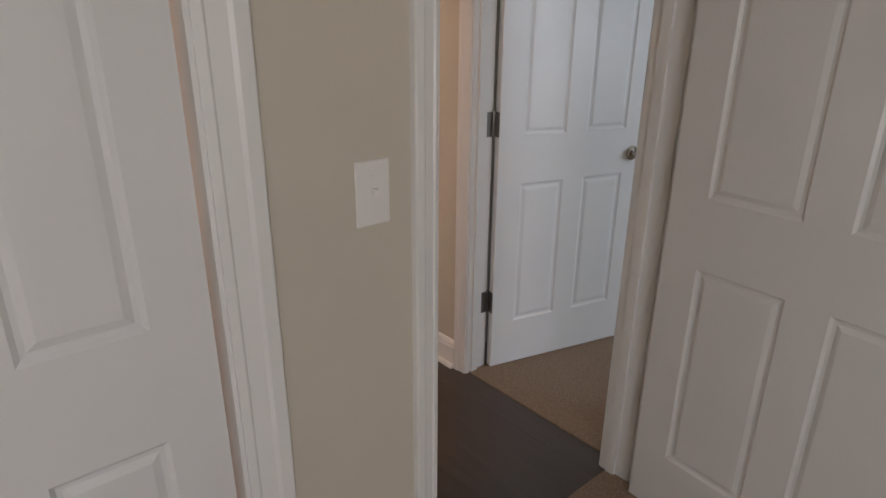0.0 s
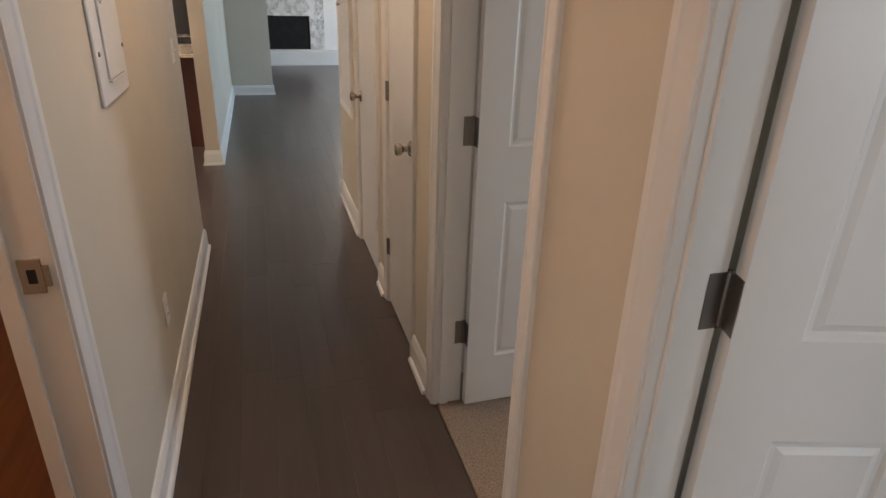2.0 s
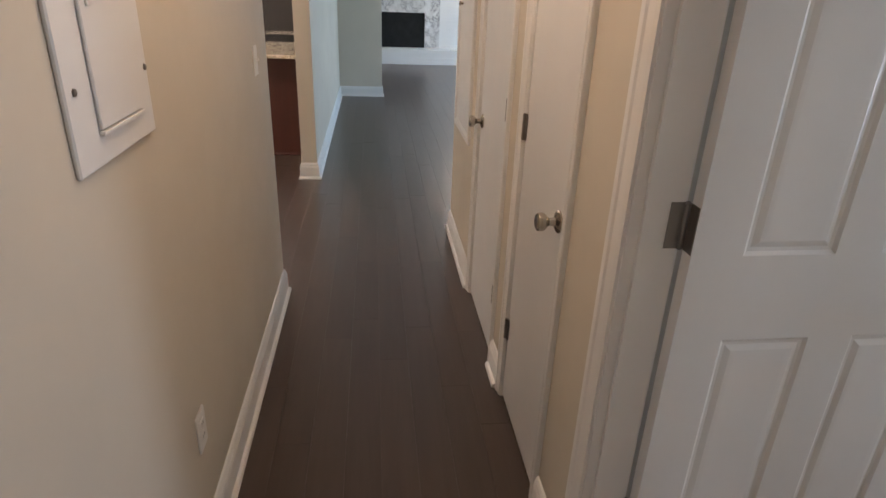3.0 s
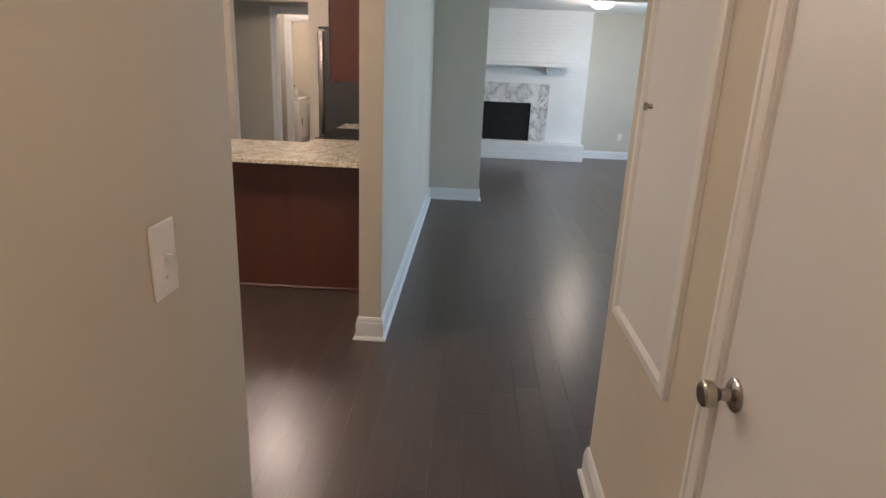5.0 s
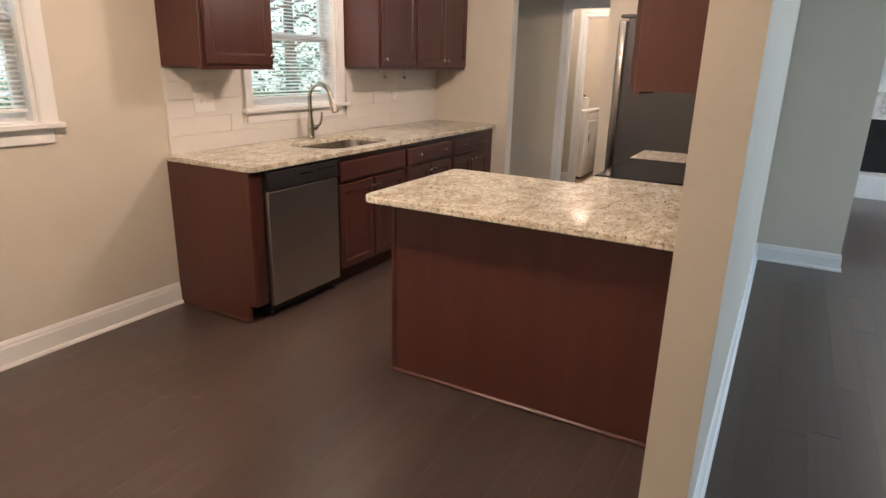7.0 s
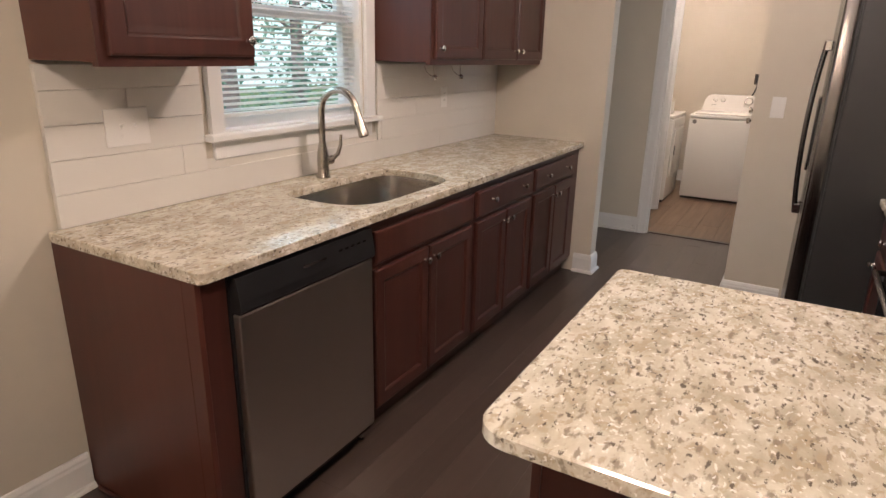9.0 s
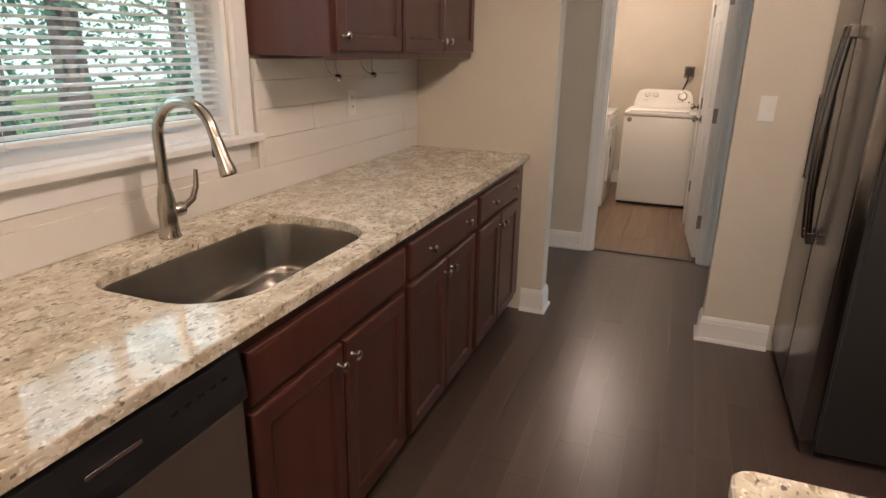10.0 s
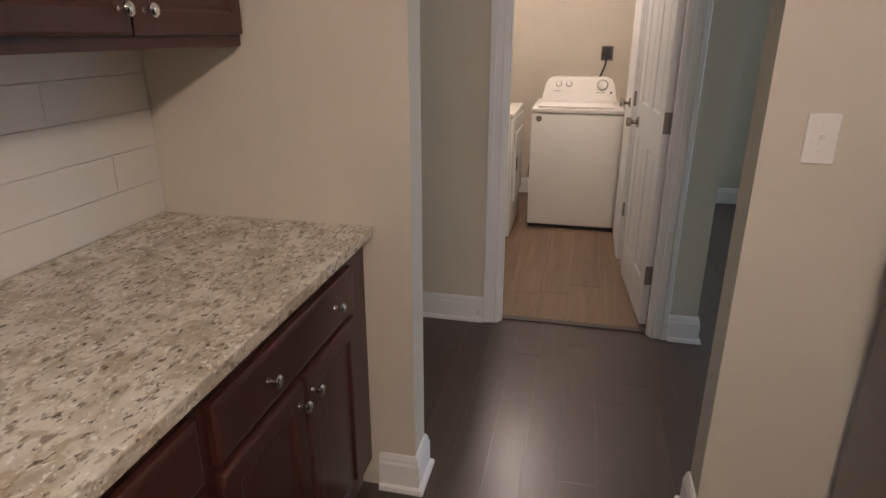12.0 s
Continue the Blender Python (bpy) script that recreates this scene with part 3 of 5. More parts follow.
solid("strike_hole", boxes(((1.346, 1.9445, 1.008), (1.362, 1.9453, 1.038))), BLACK, "dark latch hole in a strike plate", "strike plate")
d = thing("door_stop", (-0.862, 11.65, 0.06), "small spring door stop on the white baseboard", "door stop")
part("spring", tube(bmesh.new(), [(-0.862, 11.664, 0.06), (-0.862, 11.60, 0.06)], 0.005, 8), CHROME, d)
part("tip", lathe(bmesh.new(), [(0.007, 0), (0.007, 0.012), (0, 0.013)], (0, -1, 0), (-0.862, 11.60, 0.06), 10), PLASTIC, d)

# second door in the laundry, standing open edge-on
d = thing("door_8", (-0.09, 12.78, 0.012), "white laundry closet door standing open edge-on", "door")
d["kind"] = "structure"
part("leaf", boxes(((-0.115, 12.762, 0.012), (-0.08, 13.34, 2.03)), bevel=0.002), DOORP, d)
for z in (0.36, 1.06, 1.78):
    hinge_on(d, (-0.092, 12.757, z), (1, 0, 0), (0, -1, 0), 0.09, 0.016)
knob_on(d, (-0.115, 12.90, 1.02), (-1, 0, 0))


def wall_plate(name, at, out, label, w=0.072, h=0.118, toggles=1, outlet=False):
    """A switch or outlet plate; out: the wall's outward unit vector."""
    o = Vector(out)
    s = Vector((-o.y, o.x, 0))
    at = Vector(at)
    d = thing(name, at, label, "outlet" if outlet else "light switch")

    def blk(u0, u1, z0, z1, d0, d1, bevel):
        p, q = at + s * u0 + o * d0, at + s * u1 + o * d1
        return boxes(((min(p.x, q.x), min(p.y, q.y), at.z + z0), (max(p.x, q.x), max(p.y, q.y), at.z + z1)), bevel=bevel)
    part("plate", blk(-w / 2, w / 2, -h / 2, h / 2, 0.0, 0.006, 0.0022), PLASTIC, d)
    n = toggles
    for i in range(n):
        c = (i - (n - 1) / 2) * 0.046
        if outlet:
            for z in (-0.02, 0.02):
                part("socket", blk(c - 0.016, c + 0.016, z - 0.014, z + 0.014, 0.006, 0.0075, 0.002), PLASTIC, d)
                for e in (-0.006, 0.006):
                    part("slot", blk(c + e - 0.0012, c + e + 0.0012, z - 0.003, z + 0.006, 0.0072, 0.0082, 0), BLACK, d)
        else:
            part("toggle_slot", blk(c - 0.005, c + 0.005, -0.012, 0.012, 0.006, 0.007, 0), PLASTIC, d)
            part("toggle", blk(c - 0.0042, c + 0.0042, 0.000, 0.009, 0.006, 0.018, 0.001), PLASTIC, d)
        for z in ((0.03, -0.03) if not outlet else (0.0,)):
            q = at + s * c + o * 0.006 + Vector((0, 0, z))
            part("screw", lathe(bmesh.new(), [(0.0035, 0), (0.0028, 0.001), (0, 0.0014)], o, q, 10), PLASTIC, d)
    return d


wall_plate("light_switch", (1.309, 0.515, 1.222), (0, -1, 0), "white toggle light switch beside a bedroom door")
wall_plate("light_switch", (1.395, 4.20, 1.229), (1, 0, 0), "white toggle light switch near the end of the hall")
wall_plate("light_switch", (0.137, 10.38, 1.212), (0, -1, 0), "white toggle light switch on the wall beside the refrigerator")
wall_plate("wall_outlet", (1.395, 2.936, 0.407), (1, 0, 0), "white duplex outlet low on the hall wall", outlet=True)
wall_plate("wall_outlet", (-1.645, 7.555, 1.212), (1, 0, 0), "white double switch plate on the tiled backsplash", 0.155, 0.122, 2)
wall_plate("wall_outlet", (-1.645, 9.625, 1.214), (1, 0, 0), "white outlet plate on the tiled backsplash", outlet=True)
wall_plate("wall_outlet", (2.77, 14.246, 1.93), (0, -1, 0), "white outlet on the painted brick above the mantel", outlet=True)
wall_plate("wall_outlet", (4.53, 14.48, 0.40), (0, -1, 0), "white outlet low on the living room wall", outlet=True)


# ---- hall ----
def breaker_panel():
    x = 1.395
    d = thing("breaker_panel", (x, 2.755, 1.247), "white metal breaker panel set into the hall wall", "breaker panel")
    part("cover", boxes(((x, 2.560, 1.238), (x + 0.010, 2.932, 2.00)), bevel=0.003), DOORP, d)
    door = part("panel_door", boxes(((x + 0.010, 2.655, 1.300), (x + 0.017, 2.856, 1.86)), bevel=0.002), DOORP, d)
    part("latch", boxes(((x + 0.017, 2.676, 1.50), (x + 0.022, 2.690, 1.56)), bevel=0.001), DOORP, door)
    part("lip", boxes(((x + 0.010, 2.655, 1.291), (x + 0.020, 2.856, 1.298)), bevel=0.001), DOORP, d)
    for y, z in ((2.592, 1.375), (2.918, 1.372), (2.592, 1.85), (2.918, 1.85)):
        part("screw", lathe(bmesh.new(), [(0.007, 0), (0.006, 0.003), (0.003, 0.004), (0, 0.004)], (1, 0, 0), (x + 0.010, y, z), 12), PEWTER, d, "dark screw head")


breaker_panel()


def ironing_cabinet():
    x = 2.385
    d = thing("ironing_board_cabinet", (x, 4.985, 0.75), "white painted wall cabinet door for an ironing board", "wall cabinet")
    bm = bmesh.new()
    y0, y1, z0, z1, w = 4.70, 5.275, 0.75, 2.05, 0.04

    def put(u, z, dd):
        return (x - dd, u, z)
    ringed(bm, y0, y1, z0, z1, [(0, 0), (0.002, 0.014), (0.010, 0.018), (w - 0.008, 0.018), (w, 0.010), (w + 0.003, 0.004)], put)
    part("frame", bm, TRIM, d)
    bm = bmesh.new()
    ringed(bm, y0 + w + 0.005, y1 - w - 0.005, z0 + w + 0.005, z1 - w - 0.005, [(0, 0.004), (0.002, 0.008)], put)
    part("door", bm, DOORP, d)
    part("knob", lathe(bmesh.new(), [(0.008, 0), (0.006, 0.010), (0.012, 0.017), (0.013, 0.022), (0, 0.026)], (-1, 0, 0), (x - 0.008, 5.16, 1.44), 16), NICKEL, d, "small nickel knob", True)


ironing_cabinet()


# ---- windows ----
def window(name, y0, y1, z0, z1, label, slats, blind_drop):
    """A double-hung window in the west wall with casing, stool, apron and a slatted blind."""
    xi = -1.665
    d = thing(name, (xi, (y0 + y1) / 2, z0), label, "window")
    d["kind"] = "structure"
    mz = 1.615
    fr = boxes(((xi - 0.145, y0, z0), (xi - 0.002, y0 + 0.02, z1)), ((xi - 0.145, y1 - 0.02, z0), (xi - 0.002, y1, z1)),
               ((xi - 0.145, y0 + 0.02, z1 - 0.02), (xi - 0.002, y1 - 0.02, z1)), ((xi - 0.145, y0 + 0.02, z0), (xi - 0.002, y1 - 0.02, z0 + 0.012)))
    part("window_frame", fr, TRIM, d)
    bm = bmesh.new()
    for a, b in ((y0 - 0.068, y0 - 0.002), (y1 + 0.002, y1 + 0.085)):
        box(bm, (xi, a, z0), (xi + 0.016, b, z1 + 0.002), 0.003)
        box(bm, (xi + 0.016, a + 0.004, z0), (xi + 0.022, a + 0.022, z1 + 0.002), 0.002)
    box(bm, (xi, y0 - 0.068, z1 + 0.002), (xi + 0.016, y1 + 0.085, z1 + 0.075), 0.003)
    part("window_casing", bm, TRIM, d)
    part("window_sill", boxes(((xi - 0.06, y0, z0 - 0.004), (xi, y1, z0 + 0.022)), ((xi, y0 - 0.095, z0 - 0.012), (xi + 0.058, y1 + 0.095, z0 + 0.014)), bevel=0.004), TRIM, d)
    part("apron", boxes(((xi, y0 - 0.055, z0 - 0.086), (xi + 0.017, y1 + 0.055, z0 - 0.012)), bevel=0.004), TRIM, d)
    for nm, x, a, b in (("upper_sash", xi - 0.115, mz - 0.02, z1 - 0.02), ("lower_sash", xi - 0.085, z0 + 0.012, mz + 0.02)):
        u0, u1 = y0 + 0.02, y1 - 0.02
        s = part(nm, boxes(((x - 0.014, u0, a), (x + 0.014, u0 + 0.042, b)), ((x - 0.014, u1 - 0.042, a), (x + 0.014, u1, b)),
                           ((x - 0.014, u0 + 0.042, a), (x + 0.014, u1 - 0.042, a + 0.05)), ((x - 0.014, u0 + 0.042, b - 0.04), (x + 0.014, u1 - 0.042, b))), TRIM, d)
        g = part("pane", boxes(((x - 0.002, u0 + 0.042, a + 0.05), (x + 0.002, u1 - 0.042, b - 0.04))), PANE, s)
        g.visible_shadow = False
    # blind
    b = thing("window_blind", (xi - 0.04, (y0 + y1) / 2, z0 + blind_drop), "white slatted venetian blind, lowered with slats open", "blind")
    x, u0, u1 = xi - 0.040, y0 + 0.026, y1 - 0.026
    part("head_rail", boxes(((x - 0.02, u0, z1 - 0.062), (x + 0.02, u1, z1 - 0.022)), bevel=0.003), PLASTIC, b)
    part("bottom_rail", boxes(((x - 0.013, u0, z0 + blind_drop), (x + 0.013, u1, z0 + blind_drop + 0.016)), bevel=0.003), PLASTIC, b)
    n = slats
    step = (z1 - 0.07 - (z0 + blind_drop + 0.02)) / n
    bm = bmesh.new()
    vs = [[bm.verts.new((x + 0.012 * t, u, 0.0022 * (1 - t * t) - 0.0045 * t)) for t in (-1, -0.5, 0, 0.5, 1)] for u in (u0, u1)]
    for i in range(4):
        bm.faces.new((vs[0][i], vs[0][i + 1], vs[1][i + 1], vs[1][i]))
    bmesh.ops.solidify(bm, geom=list(bm.faces), thickness=0.0009)
    data = mesh_from("slat", bm, PLASTIC)
    for i in range(n):
        ob = new("slat", data)
        ob.parent = b
        ob.matrix_basis = Matrix.Translation((-b.location.x, -b.location.y, -b.location.z + z0 + blind_drop + 0.026 + i * step))
    for u in (u0 + 0.10, u1 - 0.10):
        part("ladder_cord", tube(bmesh.new(), [(x + 0.013, u, z0 + blind_drop), (x + 0.013, u, z1 - 0.06)], 0.0009, 5), PLASTIC, b)
    part("tilt_wand", tube(bmesh.new(), [(x + 0.022, u0 + 0.06, z1 - 0.06), (x + 0.024, u0 + 0.062, z1 - 0.5)], 0.003, 6), PLASTIC, b)


window("window_1", 7.955, 8.85, 1.14, 2.08, "white double-hung kitchen window above the sink", 34, 0.065)
window("window_2", 5.70, 6.60, 1.14, 2.08, "white double-hung dining window with stool and apron", 34, 0.065)

# ---- kitchen ----
CABR = [(0, -0.019), (0, -0.007), (0.003, -0.002), (0.008, 0), (0.050, 0), (0.056, -0.003), (0.062, -0.009), (0.080, -0.010)]
DRWR = [(0, -0.019), (0, -0.006), (0.004, -0.002), (0.012, 0), (0.02, 0)]
CKNOB = [(0.007, 0), (0.0055, 0.004), (0.0048, 0.012), (0.010, 0.017), (0.0145, 0.020), (0.0150, 0.024), (0.012, 0.028), (0.006, 0.0295), (0, 0.030)]


def cab_knob(parent, at, axis):
    return part("knob", lathe(bmesh.new(), CKNOB, axis, at, 18), CHROME, parent, "satin nickel cabinet knob", True)


def front_x(u0, u1, z0, z1, x, rings, s=1):
    """A moulded cabinet front facing +x (s=1) or -x (s=-1), its face at x."""
    bm = bmesh.new()

    def put(u, z, d):
        return (x + s * d, u, z)
    ringed(bm, u0, u1, z0, z1, rings, put)
    bm.faces.new([bm.verts.new(put(u, z, -0.019)) for u, z in ((u0, z0), (u0, z1), (u1, z1), (u1, z0))])
    bmesh.ops.remove_doubles(bm, verts=bm.verts, dist=1e-5)
    return bm


XF = -0.988
XB = -1.662


def base_cabinet(y0, y1, drawer, doors, label, knobs_drawer, fixed=False):
    d = thing("base_cabinet", ((XB + XF) / 2, (y0 + y1) / 2, 0), label, "cabinet", "base cabinets under the window")
    part("body", boxes(((XB, y0 + 0.001, 0.105), (XF - 0.020, y1 - 0.001, 0.70)), ((XF - 0.04, y0 + 0.001, 0.70), (XF - 0.020, y1 - 0.001, 0.888))), CABINET, d)
    part("toe_kick", boxes(((XB, y0 + 0.001, 0.0), (XF - 0.075, y1 - 0.001, 0.105))), CABINET, d)
    f = part("false_front" if fixed else "drawer_front", front_x(drawer[0], drawer[1], 0.718, 0.846, XF, DRWR), CABINET, d)
    for y in knobs_drawer:
        cab_knob(f, (XF, y, 0.785), (1, 0, 0))
    for i, (a, b) in enumerate(doors):
        f = part("door", front_x(a, b, 0.118, 0.697, XF, CABR), CABINET, d)
        cab_knob(f, (XF, (b - 0.03) if i == 0 else (a + 0.03), 0.645), (1, 0, 0))
    return d


base_cabinet(8.000, 8.818, (8.026, 8.798), ((8.024, 8.398), (8.410, 8.790)), "dark espresso sink base cabinet with two doors", (), True)
base_cabinet(8.818, 9.550, (8.840, 9.530), ((8.842, 9.178), (9.188, 9.516)), "dark espresso base cabinet with wide drawer and two doors", (9.00, 9.385))
base_cabinet(9.550, 10.378, (9.572, 10.245), ((9.572, 9.905), (9.915, 10.246)), "dark espresso base cabinet beside the end wall", (9.755, 10.105))

# finished end panel beside the dishwasher
d = thing("cabinet_end_panel", (-1.33, 7.31, 0), "cherry-brown finished cabinet end panel beside the dishwasher", "cabinet")
part("panel", boxes(((XB, 7.268, 0.0), (-1.06, 7.286, 0.888)), ((-1.06, 7.268, 0.105), (XF - 0.020, 7.286, 0.888)), bevel=0.001), CABPANEL, d)
part("stile", boxes(((XF - 0.060, 7.286, 0.105), (XF - 0.020, 7.366, 0.888))), CABINET, d)
part("base_moulding", boxes(((-1.62, 7.253, 0.0), (-1.06, 7.268, 0.018)), bevel=0.005), CABPANEL, d)


def dishwasher():
    y0, y1 = 7.372, 7.992
    d = thing("dishwasher", (-1.3, (y0 + y1) / 2, 0), "stainless steel dishwasher with black control panel", "dishwasher")
    part("tub", boxes(((XB, y0, 0.10), (XF - 0.02, y1, 0.885))), BLACK, d)
    bm = bmesh.new()
    box(bm, (XF - 0.018, y0 + 0.006, 0.085), (XF + 0.012, y1 - 0.006, 0.762), 0.006, 2)
    part("door", bm, STEEL_DW, d, "brushed stainless door")
    bm = bmesh.new()
    pr = [(XF - 0.018, 0.766), (XF + 0.016, 0.766), (XF + 0.022, 0.775), (XF + 0.020, 0.800), (XF + 0.008, 0.872), (XF - 0.018, 0.876)]
    a = [bm.verts.new((x, y0 + 0.004, z)) for x, z in pr]
    b = [bm.verts.new((x, y1 - 0.004, z)) for x, z in pr]
    for k in range(len(pr)):
        bm.faces.new((a[k], a[(k + 1) % len(pr)], b[(k + 1) % len(pr)], b[k]))
    bm.faces.new(a), bm.faces.new(b[::-1])
    panel = part("control_panel", bm, BLACK, d, "glossy black control panel")
    part("handle_lip", boxes(((XF + 0.004, y0 + 0.18, 0.800), (XF + 0.018, y1 - 0.18, 0.812)), bevel=0.003), BLACK, panel)
    part("badge", boxes(((XF + 0.0170, 7.63, 0.829), (XF + 0.0178, 7.735, 0.837))), CHROME, panel, "plain silver badge bar")
    for i in range(5):
        part("button", boxes(((XF + 0.0150, 7.80 + 0.032 * i, 0.836), (XF + 0.0160, 7.816 + 0.032 * i, 0.842))), STEEL_Z, panel)
    part("toe_panel", boxes(((XF - 0.085, y0 + 0.004, 0.008), (XF - 0.070, y1 - 0.004, 0.10)), ((XF - 0.07, y0 + 0.004, 0.055), (XF - 0.01, y1 - 0.004, 0.083))), BLACK, d)
    for y in (y0 + 0.03, y1 - 0.03):
        part("foot", lathe(bmesh.new(), [(0.014, 0), (0.014, 0.008), (0.006, 0.012), (0.006, 0.06)], (0, 0, 1), (XF - 0.04, y, 0.0), 10), CHROME, d)


dishwasher()

# countertop with a cut for the sink
SX0, SX1, SY0, SY1 = -1.475, -1.058, 8.035, 8.765


def sink_outline(grow=0.0, seg=10):
    return rounded(SX0 - grow, SY0 - grow, SX1 + grow, SY1 + grow, (0.10 + grow, 0.17 + grow, 0.17 + grow, 0.10 + grow), seg)


def countertop():
    outer = rounded(-1.655, 7.262, -0.975, 10.378, (0, 0.022, 0, 0), 6)
    inner = sink_outline()
    bm = bmesh.new()
    rings = {}
    for z in (0.889, 0.920):
        vo = [bm.verts.new((x, y, z)) for x, y in outer]
        vi = [bm.verts.new((x, y, z)) for x, y in inner]
        es = [bm.edges.new((v[k], v[(k + 1) % len(v)])) for v in (vo, vi) for k in range(len(v))]
        bmesh.ops.triangle_fill(bm, use_beauty=True, use_dissolve=False, edges=es)
        rings[z] = (vo, vi)
    for s in (0, 1):
        a, b = rings[0.889][s], rings[0.920][s]
        for k in range(len(a)):
            bm.faces.new((a[k], a[(k + 1) % len(a)], b[(k + 1) % len(a)], b[k]))
    top = [e for e in bm.edges if len(e.link_faces) == 2 and abs(e.verts[0].co.z - 0.92) < 1e-5 and abs(e.verts[1].co.z - 0.92) < 1e-5
           and any(abs(f.calc_center_median().z - 0.92) > 1e-3 for f in e.link_faces)]
    bmesh.ops.bevel(bm, geom=top, offset=0.004, segments=2, affect="EDGES", profile=0.5)
    return solid("countertop", bm, GRANITE, "polished cream and brown speckled granite countertop", "countertop")


countertop()


def sink():
    d = thing("kitchen_sink", (-1.27, 8.40, 0.70), "undermount stainless steel single-bowl sink", "sink")
    bm = bmesh.new()
    levels = [(0.888, 0.018), (0.888, 0.004), (0.880, 0.002), (0.745, -0.008), (0.728, -0.013), (0.718, -0.024), (0.7155, -0.040), (0.7145, -0.052), (0.7105, -0.060), (0.7095, -0.072)]
    rings = [[bm.verts.new((x, y, z)) for x, y in sink_outline(g)] for z, g in levels]
    for a, b in zip(rings, rings[1:]):
        for k in range(len(a)):
            bm.faces.new((a[k], a[(k + 1) % len(a)], b[(k + 1) % len(a)], b[k]))
    bm.faces.new(rings[-1])
    part("bowl", bm, STEEL_Y, d, "", True)
    part("drain", lathe(bmesh.new(), [(0.055, 0.0), (0.055, 0.004), (0.040, 0.005), (0.034, 0.001), (0, 0.001)], (0, 0, 1), (-1.33, 8.40, 0.7105), 24), CHROME, d, "round steel drain", True)


sink()


def faucet():
    x, y, z = -1.555, 8.405, 0.92
    d = thing("kitchen_faucet", (x, y, z), "brushed nickel pull-down gooseneck kitchen faucet", "faucet")
    part("base", lathe(bmesh.new(), [(0.031, 0), (0.031, 0.006), (0.027, 0.012), (0.0255, 0.05), (0.027, 0.075), (0.0245, 0.11), (0.019, 0.14), (0.0160, 0.16)], (0, 0, 1), (x, y, z), 24), NICKEL, d, "", True)
    pts = [(x, y, z + 0.15), (x, y, z + 0.22), (x, y, z + 0.29)]
    r = 0.098
    for k in range(1, 13):
        a = radians(180 - 15 * k * 0.93)
        pts.append((x + r + r * math.cos(a), y, z + 0.29 + r * math.sin(a)))
    end, before = Vector(pts[-1]), Vector(pts[-2])
    dr = (end - before).normalized()
    part("spout", tube(bmesh.new(), pts + [tuple(end + dr * 0.015)], 0.0150, 14), NICKEL, d, "", True)
    bm = bmesh.new()
    lathe(bm, [(0.0145, 0), (0.0165, 0.01), (0.018, 0.06), (0.023, 0.088), (0.0225, 0.10), (0.017, 0.104), (0, 0.104)], dr, end + dr * 0.014, 20)
    head = part("spray_head", bm, NICKEL, d, "", True)
    part("spray_button", boxes((tuple(end + dr * 0.05 + Vector((-0.026, -0.007, -0.018))), tuple(end + dr * 0.05 + Vector((-0.012, 0.007, 0.018)))), bevel=0.004), BLACK, head, "black spray button")
    bm = bmesh.new()
    lathe(bm, [(0.019, 0), (0.021, 0.018), (0.020, 0.036), (0.012, 0.042), (0, 0.042)], (0.25, 1, 0.1), (x + 0.004, y + 0.012, z + 0.075), 18)
    tube(bm, [(x + 0.012, y + 0.05, z + 0.08), (x + 0.022, y + 0.078, z + 0.10), (x + 0.026, y + 0.092, z + 0.135), (x + 0.028, y + 0.095, z + 0.185)], [0.011, 0.010, 0.0085, 0.006], 12)
    part("lever", bm, NICKEL, d, "", True)


faucet()


def upper_cabinet(y0, y1, doors, label, xb, xf, s, z0=1.41, z1=2.16, knob_edge=(), end_mat=None):
    """A wall cabinet from its back at xb to its front at xf, facing +x (s=1) or -x (s=-1)."""
    d = thing("wall_cabinet", ((xb + xf) / 2, (y0 + y1) / 2, z0), label, "cabinet", "wall cabinets")
    lo, hi = min(xb, xf - s * 0.02), max(xb, xf - s * 0.02)
    part("body", boxes(((lo, y0 + 0.001, z0 + 0.012), (hi, y1 - 0.001, z1)), ((min(xf - s * 0.04, xf - s * 0.019), y0 + 0.001, z0), (max(xf - s * 0.04, xf - s * 0.019), y1 - 0.001, z0 + 0.012))), end_mat or CABPANEL, d)
    part("face_frame", boxes(((min(xf - s * 0.0195, xf - s * 0.014), y0 + 0.001, z0), (max(xf - s * 0.0195, xf - s * 0.014), y1 - 0.001, z1))), CABINET, d)
    for (a, b), k in zip(doors, knob_edge):
        f = part("door", front_x(a, b, z0 + 0.028, z1 - 0.02, xf + s * 0.006, CABR, s), CABINET, d)
        cab_knob(f, (xf + s * 0.006, (a + 0.032) if k < 0 else (b - 0.032), z0 + 0.078), (s, 0, 0))
    return d


upper_cabinet(7.297, 7.832, ((7.325, 7.822),), "dark espresso wall cabinet with one door", XB, -1.318, 1, knob_edge=(1,))
upper_cabinet(8.952, 9.478, ((8.975, 9.468),), "dark espresso wall cabinet with one door near the window", XB, -1.318, 1, knob_edge=(-1,))
upper_cabinet(9.478, 10.378, ((9.490, 9.938), (9.948, 10.365)), "dark espresso wall cabinet with two doors", XB, -1.318, 1, knob_edge=(1, -1))
upper_cabinet(7.315, 8.168, ((7.335, 7.735), (7.745, 8.155)), "cherry-brown wall cabinet over the peninsula", 1.278, 0.94, -1, 1.385, knob_edge=(1, -1))
upper_cabinet(8.170, 8.932, ((8.185, 8.545), (8.555, 8.92)), "dark short wall cabinet above the microwave", 1.278, 0.94, -1, 1.86, 2.16, knob_edge=(1, -1))

